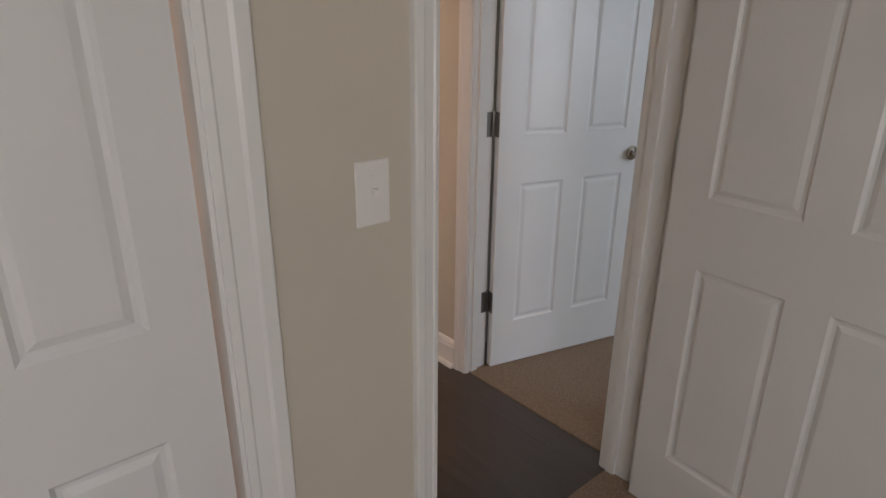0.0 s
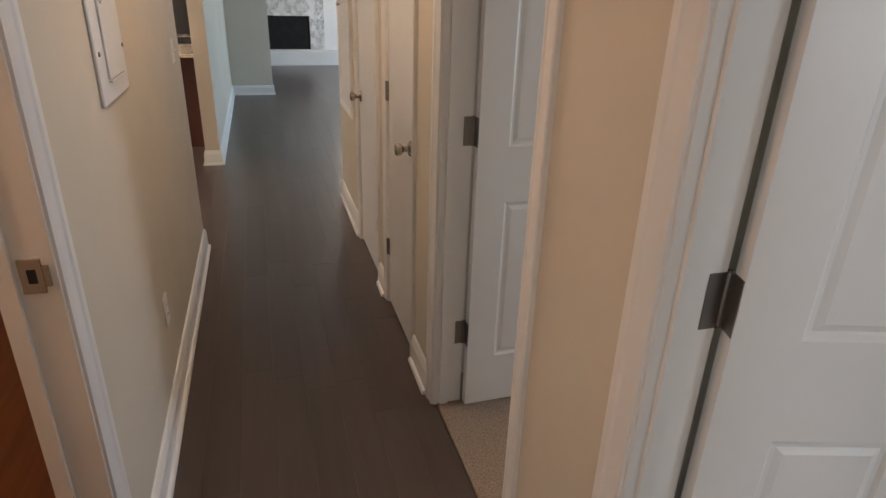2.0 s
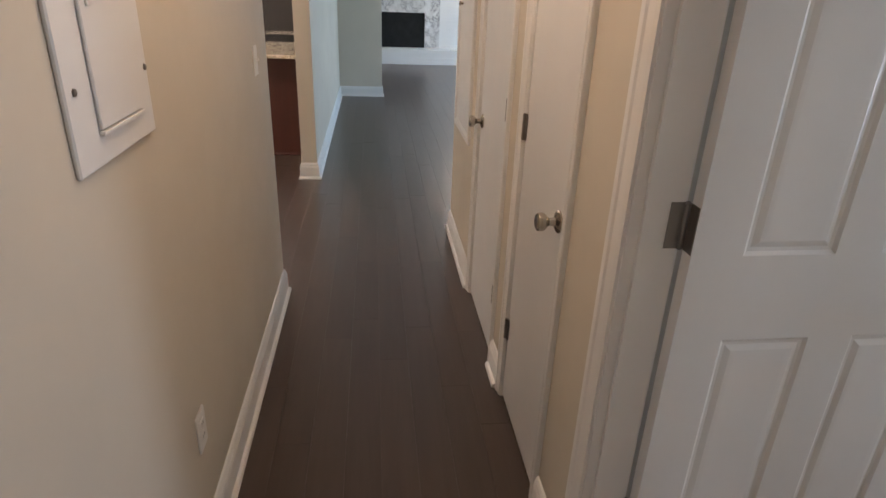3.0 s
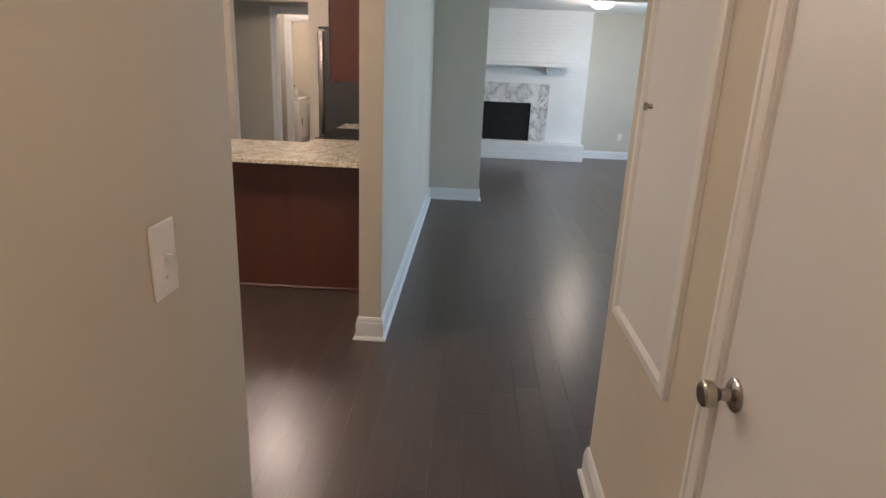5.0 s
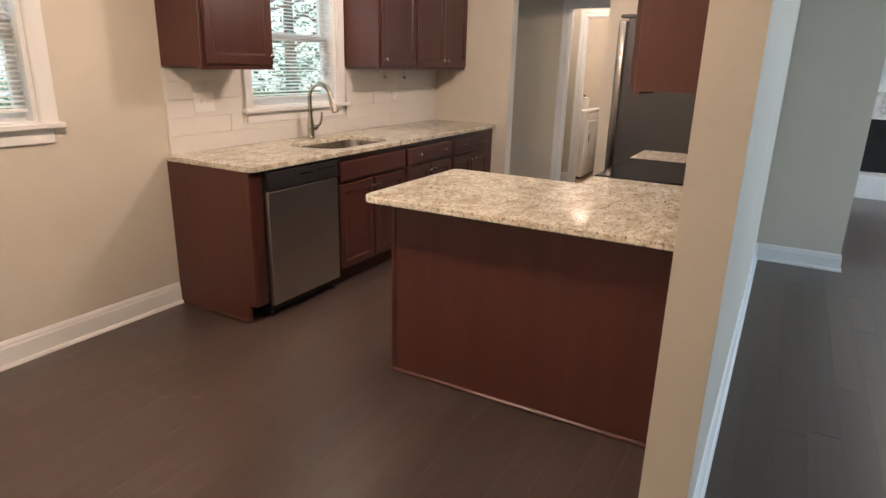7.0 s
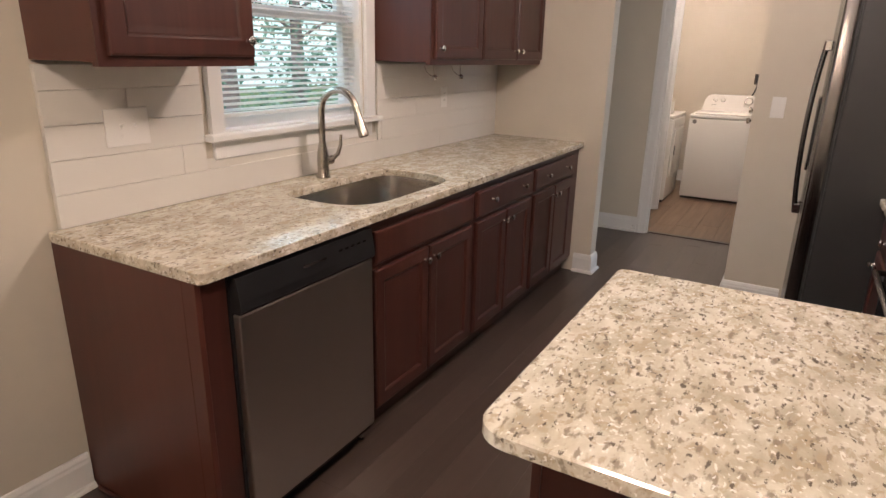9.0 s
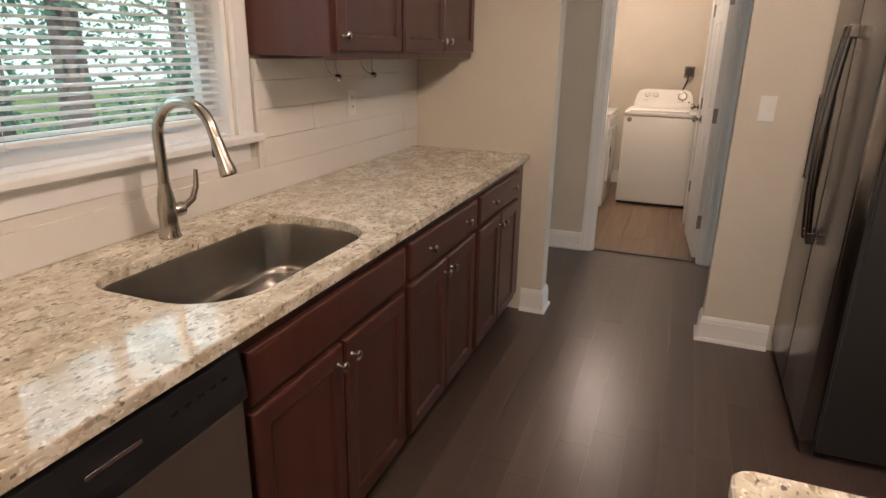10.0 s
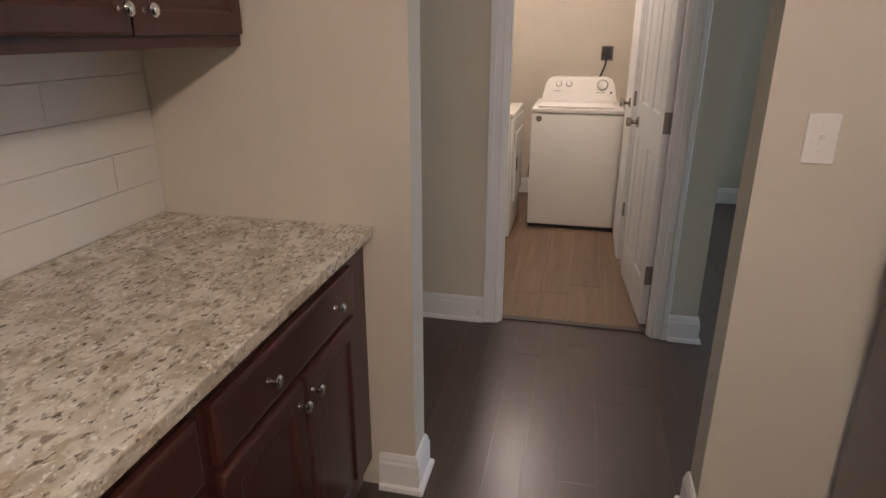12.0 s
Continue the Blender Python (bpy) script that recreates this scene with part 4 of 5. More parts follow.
# hooks hanging under the wall cabinets
for y in (9.265, 9.56):
    d = thing("under_cabinet_hook", (-1.50, y, 1.33), "small nickel hook hanging under a wall cabinet", "hook", "hooks under the cabinet")
    part("wire", tube(bmesh.new(), [(-1.50, y, 1.42), (-1.50, y, 1.375), (-1.498, y + 0.002, 1.345)], 0.002, 6), CHROME, d)
    part("arm", tube(bmesh.new(), [(-1.50, y, 1.345), (-1.515, y - 0.012, 1.35), (-1.535, y - 0.022, 1.372), (-1.545, y - 0.026, 1.40)], 0.002, 6), CHROME, d)
    part("ball", lathe(bmesh.new(), [(0.006, 0), (0.013, 0.008), (0.015, 0.016), (0.011, 0.024), (0.005, 0.028), (0, 0.029)], (0.6, 0, -0.4), (-1.505, y, 1.347), 14), CHROME, d, "", True)

# peninsula
d = thing("peninsula_cabinet", (0.6, 7.57, 0), "cherry-brown kitchen peninsula cabinet with plain back panel", "cabinet")
part("back_panel", boxes(((-0.052, 7.244, 0.0), (1.278, 7.262, 0.888)), bevel=0.001), CABPANEL, d)
part("end_panel", boxes(((-0.052, 7.2625, 0.0), (-0.034, 7.86, 0.888))), CABPANEL, d)
part("body", boxes(((-0.033, 7.2635, 0.10), (1.278, 7.86, 0.888)), ((0.64, 7.8605, 0.10), (1.278, 8.155, 0.888))), CABINET, d)
part("corner_strip", boxes(((-0.058, 7.238, 0.0), (-0.040, 7.2435, 0.888))), CABPANEL, d)
part("base_moulding", boxes(((-0.06, 7.226, 0.0), (1.278, 7.2435, 0.020)), bevel=0.006), CABPANEL, d)
solid("peninsula_countertop", slab(bmesh.new(), [*rounded(-0.095, 7.05, 1.278, 7.915, (0.055, 0, 0, 0.03), 6)[:7], (1.278, 7.05), (1.278, 8.160), (0.615, 8.160), (0.615, 7.915), *rounded(-0.095, 7.05, 1.278, 7.915, (0.055, 0, 0, 0.03), 6)[9:]], 0.8895, 0.92, 0.004),
      GRANITE, "polished cream and brown speckled granite peninsula top", "countertop")

# small cabinet between range and refrigerator
d = thing("base_cabinet", (0.95, 9.19, 0), "dark narrow base cabinet between range and refrigerator", "cabinet")
part("body", boxes(((0.66, 8.94, 0.10), (1.266, 9.435, 0.888))), CABINET, d)
part("toe_kick", boxes(((0.72, 8.94, 0.0), (1.266, 9.435, 0.10))), CABINET, d)
f = part("drawer_front", front_x(8.955, 9.42, 0.72, 0.85, 0.64, DRWR, -1), CABINET, d)
cab_knob(f, (0.64, 9.19, 0.785), (-1, 0, 0))
f = part("door", front_x(8.955, 9.42, 0.12, 0.70, 0.64, CABR, -1), CABINET, d)
cab_knob(f, (0.64, 9.38, 0.645), (-1, 0, 0))
solid("small_countertop", slab(bmesh.new(), [(0.612, 8.938), (1.278, 8.938), (1.278, 9.438), (0.612, 9.438)], 0.8895, 0.92, 0.004), GRANITE, "short granite countertop beside the refrigerator", "countertop")


def kitchen_range():
    y0, y1 = 8.166, 8.930
    d = thing("kitchen_range", (0.95, 8.55, 0), "black glass-top electric range with raised back panel", "range")
    part("body", boxes(((0.655, y0, 0.03), (1.262, y1, 0.905)), bevel=0.003), FRIDGESIDE, d)
    part("cooktop", boxes(((0.618, y0, 0.9055), (1.165, y1, 0.926)), bevel=0.005), BLACKGLASS, d, "glossy black glass cooktop")
    bm = bmesh.new()
    pr = [(1.165, 0.906), (1.262, 0.906), (1.262, 1.095), (1.235, 1.105), (1.205, 1.095), (1.165, 0.95)]
    a = [bm.verts.new((x, y0 + 0.02, z)) for x, z in pr]
    b = [bm.verts.new((x, y1 - 0.02, z)) for x, z in pr]
    for k in range(len(pr)):
        bm.faces.new((a[k], a[(k + 1) % len(pr)], b[(k + 1) % len(pr)], b[k]))
    bm.faces.new(a), bm.faces.new(b[::-1])
    guard = part("backguard", bm, BLACK, d, "black control backguard")
    for yy in (y1 - 0.02,):
        bm = bmesh.new()
        pr = [(1.148, 0.927), (1.185, 0.927), (1.225, 1.10), (1.262, 1.10), (1.262, 1.118), (1.215, 1.122), (1.198, 1.112)]
        a = [bm.verts.new((x, yy, z)) for x, z in pr]
        b = [bm.verts.new((x, yy + 0.02, z)) for x, z in pr]
        for k in range(len(pr)):
            bm.faces.new((a[k], a[(k + 1) % len(pr)], b[(k + 1) % len(pr)], b[k]))
        bm.faces.new(a), bm.faces.new(b[::-1])
        part("end_cap", bm, PLASTIC, guard, "cream rounded end cap")
    part("oven_door", boxes(((0.62, y0 + 0.004, 0.20), (0.654, y1 - 0.004, 0.80)), bevel=0.006), BLACKGLASS, d, "black glass oven door")
    part("oven_handle", tube(bmesh.new(), [(0.62, y0 + 0.06, 0.755), (0.585, y0 + 0.07, 0.755), (0.585, y1 - 0.07, 0.755), (0.62, y1 - 0.06, 0.755)], 0.011, 10), STEEL_Y, d)
    part("drawer", boxes(((0.622, y0 + 0.004, 0.06), (0.654, y1 - 0.004, 0.19)), bevel=0.004), BLACK, d)


kitchen_range()


def microwave():
    y0, y1 = 8.172, 8.930
    d = thing("microwave_oven", (1.06, 8.55, 1.43), "stainless over-range microwave with curved black handle", "microwave")
    part("body", boxes(((0.90, y0, 1.43), (1.266, y1, 1.855)), bevel=0.003), BLACK, d)
    part("door", boxes(((0.872, y0 + 0.002, 1.435), (0.8995, y1 - 0.16, 1.85)), bevel=0.005), STEEL_Z, d, "brushed stainless door")
    part("control_panel", boxes(((0.876, y1 - 0.158, 1.435), (0.8995, y1 - 0.002, 1.85)), bevel=0.004), BLACK, d)
    part("window", boxes(((0.8705, y0 + 0.07, 1.50), (0.8725, y1 - 0.26, 1.79))), BLACKGLASS, d)
    hy = y1 - 0.205
    part("handle", tube(bmesh.new(), [(0.872, hy, 1.47), (0.845, hy, 1.50), (0.825, hy, 1.57), (0.818, hy, 1.645), (0.825, hy, 1.72), (0.845, hy, 1.79), (0.872, hy, 1.82)], 0.011, 10), BLACK, d, "curved black handle", True)


microwave()


def refrigerator():
    y0, y1, ym = 9.448, 10.352, 9.895
    d = thing("refrigerator", (0.8, 9.9, 0), "stainless side-by-side refrigerator with black sides", "refrigerator")
    part("body", boxes(((0.405, y0, 0.03), (1.215, y1, 1.80)), bevel=0.006), FRIDGESIDE, d, "dark textured cabinet sides")
    part("base_grille", boxes(((0.40, y0 + 0.01, 0.012), (0.43, y1 - 0.01, 0.065))), BLACK, d)
    for a, b in ((y0 + 0.002, ym - 0.003), (ym + 0.003, y1 - 0.002)):
        part("gasket", boxes(((0.3942, a + 0.008, 0.075), (0.4045, b - 0.008, 1.775))), RUBBER, d)
        bm = bmesh.new()
        box(bm, (0.338, a, 0.068), (0.394, b, 1.785), 0.010, 3)
        door = part("door", bm, STEEL_Z, d, "brushed stainless door", True)
        hy = ym + (0.043 if a > ym else -0.043)
        pts = [(0.334 - 0.046 * math.sin(math.pi * (0.10 + 0.80 * k / 12)) ** 0.6, hy, 0.735 + 0.82 * k / 12) for k in range(13)]
        part("handle", tube(bmesh.new(), pts, 0.0125, 12), STEEL_Z, door, "bowed steel handle", True)
        for z in (0.728, 1.515):
            part("handle_mount", boxes(((0.300, hy - 0.015, z), (0.3338, hy + 0.015, z + 0.048)), bevel=0.004), CHROME, door)
    disp = part("dispenser", boxes(((0.330, 10.055, 0.93), (0.3338, 10.305, 1.28)), bevel=0.001), BLACK, d, "black water dispenser recess")
    part("dispenser_trim", boxes(((0.327, 10.045, 0.92), (0.3335, 10.055, 1.29)), ((0.327, 10.305, 0.92), (0.3335, 10.315, 1.29)), ((0.322, 10.055, 0.92), (0.3335, 10.305, 0.93)), ((0.327, 10.055, 1.28), (0.3335, 10.305, 1.29))), STEEL_Z, disp)
    for y in (y0 + 0.05, y1 - 0.05):
        part("hinge_cover", boxes(((0.345, y - 0.04, 1.8005), (0.46, y + 0.04, 1.825)), bevel=0.006), BLACK, d)
        part("foot", lathe(bmesh.new(), [(0.02, 0), (0.02, 0.012), (0.01, 0.016), (0.01, 0.035)], (0, 0, 1), (0.44, y, 0), 12), BLACK, d)


refrigerator()


# ---- laundry ----
def washer():
    x0, x1, y0, y1 = -0.772, -0.112, 13.385, 14.06
    xc = (x0 + x1) / 2
    d = thing("washing_machine", (xc, 13.7, 0), "white top-loading washing machine against the laundry wall", "washing machine")
    bm = bmesh.new()
    box(bm, (x0, y0, 0.028), (x1, y1, 0.875), 0.012, 3)
    part("cabinet", bm, ENAMEL, d, "", True)
    bm = bmesh.new()
    box(bm, (x0 - 0.002, y0 - 0.006, 0.880), (x1 + 0.002, y1, 0.915), 0.010, 3)
    part("top_deck", bm, ENAMEL, d, "", True)
    bm = bmesh.new()
    box(bm, (x0 + 0.045, y0 + 0.01, 0.9155), (x1 - 0.075, y1 - 0.16, 0.932), 0.007, 2)
    part("lid", bm, ENAMEL, d, "", True)
    bm = bmesh.new()
    prof = [(x0 + 0.035, 0.916), (x0 + 0.060, 1.045), (x0 + 0.085, 1.085), (x0 + 0.13, 1.100), (x1 - 0.13, 1.100), (x1 - 0.085, 1.085), (x1 - 0.060, 1.045), (x1 - 0.035, 0.916)]
    n = len(prof)
    a = [bm.verts.new((x, y1 - 0.155 + (z - 0.916) * 0.28, z)) for x, z in prof]
    b = [bm.verts.new((x, y1 - 0.01, z)) for x, z in prof]
    for k in range(n):
        bm.faces.new((a[k], a[(k + 1) % n], b[(k + 1) % n], b[k]))
    bm.faces.new(a), bm.faces.new(b[::-1])
    con = part("console", bm, ENAMEL, d)

    def dial(x, z, r):
        y = y1 - 0.155 + (z - 0.916) * 0.28
        dd = part("dial_ring", lathe(bmesh.new(), [(r * 1.35, 0), (r * 1.35, 0.003), (r * 1.15, 0.005), (r * 1.15, 0)], (0, -1, 0.28), (x, y - 0.0008, z), 28), CHROME, con, "grey ring round the dial")
        part("dial", lathe(bmesh.new(), [(r, 0), (r, 0.016), (r * 0.88, 0.021), (0, 0.021)], (0, -1, 0.28), (x, y - 0.001, z), 28), ENAMEL, con, "white control dial", True)
    dial(x0 + 0.165, 1.045, 0.019)
    dial(x0 + 0.245, 1.045, 0.019)
    dial(x1 - 0.155, 1.040, 0.034)
    for x, z, w in ((x0 + 0.13, 0.992, 0.05), (x1 - 0.20, 0.985, 0.07), (x1 - 0.20, 1.005, 0.02)):
        y = y1 - 0.155 + (z - 0.916) * 0.28
        part("label_bar", boxes(((x, y - 0.0015, z - 0.002), (x + w, y + 0.004, z + 0.002))), PEWTER, con, "thin grey printed bar")
    part("button", lathe(bmesh.new(), [(0.008, 0), (0.008, 0.004), (0, 0.005)], (0, -1, 0.28), (x1 - 0.085, y1 - 0.139, 0.985), 14), BLACK, con, "small dark button")
    part("emblem", lathe(bmesh.new(), [(0.022, 0), (0.022, 0.002), (0.017, 0.004), (0, 0.004)], (0, -1, 0), (x0 + 0.055, y0, 0.838), 20), PEWTER, d, "plain round grey emblem")
    part("kick_gap", boxes(((x0 + 0.01, y0 + 0.02, 0.006), (x1 - 0.01, y0 + 0.05, 0.028))), BLACK, d)
    for x in (x0 + 0.05, x1 - 0.05):
        for y in (y0 + 0.06, y1 - 0.06):
            part("foot", lathe(bmesh.new(), [(0.018, 0), (0.018, 0.012), (0.008, 0.014), (0.008, 0.03)], (0, 0, 1), (x, y, 0.0), 12), RUBBER, d)


washer()


def dryer():
    x0, x1, y0, y1 = -1.535, -0.865, 13.00, 13.68
    d = thing("clothes_dryer", (-1.2, 13.34, 0), "white front-loading clothes dryer beside the washer", "dryer")
    bm = bmesh.new()
    box(bm, (x0, y0, 0.03), (x1, y1, 0.875), 0.012, 3)
    part("cabinet", bm, ENAMEL, d, "", True)
    bm = bmesh.new()
    box(bm, (x0, y0 - 0.002, 0.880), (x1 + 0.004, y1 + 0.002, 0.915), 0.010, 3)
    part("top_deck", bm, ENAMEL, d, "", True)
    part("door", boxes(((x1 + 0.0005, y0 + 0.09, 0.27), (x1 + 0.020, y1 - 0.09, 0.77)), bevel=0.009), ENAMEL, d)
    part("door_pull", boxes(((x1 + 0.0205, y0 + 0.11, 0.50), (x1 + 0.028, y0 + 0.14, 0.60)), bevel=0.003), BLACK, d)
    part("control_strip", boxes(((x1 + 0.0005, y0 + 0.02, 0.79), (x1 + 0.010, y1 - 0.02, 0.868)), bevel=0.004), ENAMEL, d)
    part("kick_gap", boxes(((x0 + 0.02, y0 + 0.02, 0.006), (x1 - 0.02, y1 - 0.02, 0.030))), BLACK, d)
    for x in (x0 + 0.05, x1 - 0.05):
        for y in (y0 + 0.05, y1 - 0.05):
            part("foot", lathe(bmesh.new(), [(0.018, 0), (0.018, 0.012), (0.008, 0.014), (0.008, 0.032)], (0, 0, 1), (x, y, 0.0), 12), RUBBER, d)
    c = thing("canister", (-0.985, 13.24, 0.915), "beige lidded canister standing on the dryer", "canister")
    part("body", lathe(bmesh.new(), [(0.062, 0), (0.066, 0.006), (0.066, 0.12), (0.062, 0.128), (0, 0.128)], (0, 0, 1), (-0.985, 13.24, 0.915), 28), GROUT, c, "", True)
    lid = part("lid", lathe(bmesh.new(), [(0.068, 0.1285), (0.068, 0.148), (0.05, 0.156), (0, 0.158)], (0, 0, 1), (-0.985, 13.24, 0.915), 28), WALL, c, "", True)
    part("lid_knob", lathe(bmesh.new(), [(0.008, 0.157), (0.014, 0.172), (0.012, 0.184), (0, 0.188)], (0, 0, 1), (-0.985, 13.24, 0.915), 14), BLACK, lid, "dark lid knob")
    h = thing("vent_hose", (-0.81, 14.1, 0.25), "silver dryer vent hose beside the washer", "hose")
    part("hose", tube(bmesh.new(), [(-0.802 - 0.006 * (k % 2), 13.93 + 0.012 * k, 0.28 + 0.10 * math.sin(k / 9)) for k in range(30)], [0.020 if k % 2 else 0.024 for k in range(30)], 10), STEEL_Z, h)


dryer()

# dryer socket, plug and cord on the laundry wall
d = thing("power_outlet", (-0.235, 14.48, 1.27), "steel outlet plate with large black plug", "outlet")
part("plate", boxes(((-0.285, 14.474, 1.205), (-0.185, 14.4795, 1.325)), bevel=0.002), STEEL_Z, d, "steel wall plate")
part("plug", boxes(((-0.272, 14.430, 1.225), (-0.200, 14.4735, 1.315)), bevel=0.010), BLACK, d, "square black plug")
part("cord", tube(bmesh.new(), [(-0.238, 14.44, 1.228), (-0.245, 14.43, 1.17), (-0.27, 14.43, 1.10), (-0.31, 14.42, 1.02), (-0.34, 14.42, 0.9), (-0.35, 14.42, 0.5)], 0.009, 8), BLACK, d, "thick black cord", True)

# ---- living room fireplace ----
FY = 14.25
FX0, FX1 = 1.02, 3.81
BX0, BX1, BZ0, BZ1 = 1.935, 2.885, 0.300, 0.935
fp = thing("fireplace", (2.41, 14.3, 0), "white painted brick fireplace with grey-veined marble surround", "fireplace")
bm = boxes(((FX0, FY + 0.004, 0.0), (BX0, 14.478, H - 0.002)), ((BX1, FY + 0.004, 0.0), (FX1, 14.478, H - 0.002)), ((BX0, FY + 0.004, BZ1), (BX1, 14.478, H - 0.002)), ((BX0, FY + 0.004, 0.0), (BX1, 14.478, 0.28)))
part("chimney_breast", bm, BRICKW, fp)
part("firebox", boxes(((BX0, 14.46, 0.281), (BX1, 14.476, BZ1))), SOOT, fp, "black firebox")
part("firebox_screen", boxes(((BX0 + 0.002, FY + 0.02, 0.283), (BX1 - 0.002, FY + 0.03, BZ1 - 0.002))), SOOT, fp, "black firebox cover")
part("surround", boxes(((BX1, FY - 0.014, 0.285), (3.178, FY - 0.0005, 1.262)), ((1.642, FY - 0.014, 0.285), (BX0, FY - 0.0005, 1.262)), ((BX0, FY - 0.014, BZ1), (BX1, FY - 0.0005, 1.262))), MARBLE, fp, "white marble with grey veins")
part("mantel_shelf", boxes(((1.37, 13.965, 1.545), (3.455, FY - 0.001, 1.60)), ((1.39, 13.99, 1.60), (3.435, FY - 0.001, 1.618)), bevel=0.004), TRIM, fp, "white mantel shelf")
for x in (1.70, 3.115):
    part("corbel", boxes(((x - 0.05, 14.06, 1.505), (x + 0.05, FY - 0.001, 1.544)), ((x - 0.04, 14.12, 1.465), (x + 0.04, FY - 0.001, 1.5045)), ((x - 0.025, 14.18, 1.42), (x + 0.025, FY - 0.001, 1.4645)), bevel=0.008), TRIM, fp, "white carved corbel")
part("hearth_core", boxes(((FX0 + 0.01, 13.915, 0.0), (FX1 - 0.01, FY + 0.007, 0.272))), BRICKW, fp)

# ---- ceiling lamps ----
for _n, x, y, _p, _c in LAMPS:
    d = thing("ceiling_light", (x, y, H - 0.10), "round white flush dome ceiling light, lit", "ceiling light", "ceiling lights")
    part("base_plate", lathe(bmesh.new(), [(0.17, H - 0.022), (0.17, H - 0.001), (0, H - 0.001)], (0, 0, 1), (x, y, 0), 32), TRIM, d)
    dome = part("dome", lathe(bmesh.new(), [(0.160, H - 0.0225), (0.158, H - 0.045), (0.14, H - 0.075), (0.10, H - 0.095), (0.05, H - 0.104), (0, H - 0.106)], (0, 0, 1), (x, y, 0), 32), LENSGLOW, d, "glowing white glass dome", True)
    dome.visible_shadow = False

d = thing("recessed_light", (-1.36, 8.36, H - 0.03), "small round recessed ceiling light above the sink, lit", "ceiling light")
part("trim_ring", lathe(bmesh.new(), [(0.085, H - 0.001), (0.085, H - 0.008), (0.062, H - 0.010), (0.058, H - 0.001)], (0, 0, 1), (-1.36, 8.36, 0), 28), TRIM, d)
part("lens", lathe(bmesh.new(), [(0.057, H - 0.006), (0.057, H - 0.002), (0, H - 0.002)], (0, 0, 1), (-1.36, 8.36, 0), 28), SPOT, d, "glowing lens").visible_shadow = False

# ---- outside the windows ----
solid("ground", boxes(((-60, -40, -0.62), (60, 60, -0.50))), LAWN, "green lawn outside the house", "ground", "structure")


def distance_glow():
    m = material("glowing_distance", (0.7, 0.8, 0.75), 0.9)
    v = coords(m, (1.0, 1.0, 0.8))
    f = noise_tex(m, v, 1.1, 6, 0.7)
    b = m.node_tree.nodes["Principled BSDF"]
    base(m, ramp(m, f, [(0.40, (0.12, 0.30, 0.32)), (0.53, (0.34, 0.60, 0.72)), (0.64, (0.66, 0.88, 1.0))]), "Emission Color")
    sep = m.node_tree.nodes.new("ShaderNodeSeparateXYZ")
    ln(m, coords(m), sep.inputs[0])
    # the sheet's own glow grows with height, in place of bright sky
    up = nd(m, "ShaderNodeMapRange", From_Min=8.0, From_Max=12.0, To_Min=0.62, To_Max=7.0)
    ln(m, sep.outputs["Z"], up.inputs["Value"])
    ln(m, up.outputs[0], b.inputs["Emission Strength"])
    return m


# added glowing sheet that stands in for bright woods and sky beyond the yard
solid("backdrop", boxes(((-26.2, -22, -0.5), (-26.0, 52, 22))), distance_glow(), "glowing sheet standing in for pale woods and sky behind the yard", "backdrop", "structure")


def tree(x, y, h, spread, seed):
    rng = random.Random(seed)
    d = thing("tree", (x, y, -0.5), "leafy green tree outside the kitchen window", "tree", "trees in the yard")
    bm = bmesh.new()
    tube(bm, [(x, y, -0.5), (x + 0.05, y, 0.8), (x - 0.04, y + 0.06, 2.2), (x + 0.05, y, h * 0.75)], [0.17, 0.14, 0.11, 0.05], 10)
    for k in range(6):
        a, z = rng.uniform(0, 6.28), rng.uniform(1.6, h * 0.7)
        r = rng.uniform(0.5, 0.9) * spread
        tube(bm, [(x, y, z), (x + 0.5 * r * math.cos(a), y + 0.5 * r * math.sin(a), z + 0.35), (x + r * math.cos(a), y + r * math.sin(a), z + 0.55)], [0.032, 0.022, 0.008], 6)
    part("trunk", bm, BARK, d)
    verts, faces = [], []
    for k in range(3400):
        a, q = rng.uniform(0, 6.28), rng.uniform(0, 1) ** 0.5
        z = rng.uniform(-0.35, h)
        w = spread * (0.55 + 0.45 * math.sin(3.0 * z + seed)) * (1 - 0.5 * (z / h) ** 2)
        c = Vector((x + q * w * math.cos(a), y + q * w * math.sin(a), z))
        s = rng.uniform(0.026, 0.062)
        u = Vector((rng.gauss(0, 1), rng.gauss(0, 1), rng.gauss(0, 0.7))).normalized()
        v = u.orthogonal().normalized()
        n = len(verts)
        verts += [c - u * s, c + v * s * 0.45, c + u * s, c - v * s * 0.45]
        faces.append((n, n + 1, n + 2, n + 3))
    data = bpy.data.meshes.new("crown")
    data.from_pydata([tuple(p) for p in verts], [], faces)
    data.materials.append(LEAF)
    data.transform(chain(d).inverted())
    ob = new("crown", data)
    ob.parent = d


for i, (x, y, h, s) in enumerate(((-5.0, 9.0, 4.6, 1.5), (-5.2, 11.0, 5.2, 1.7), (-4.4, 12.6, 4.4, 1.5), (-6.2, 7.3, 5.4, 1.8), (-5.6, 14.6, 5.0, 1.8), (-8.8, 16.0, 6.5, 2.4), (-8.4, 12.4, 6.2, 2.3), (-8.6, 9.4, 6.0, 2.3))):
    tree(x, y, h, s, i + 3)

# ---- floors, backsplash and bricks, piece by piece ----
floor_wood = solid("floor", boxes(((-1.664, 0.60, -0.0125), (5.6, 14.478, -0.0055))), FLOORWOOD, "dark stained wide plank hardwood floor", "floor", "structure")


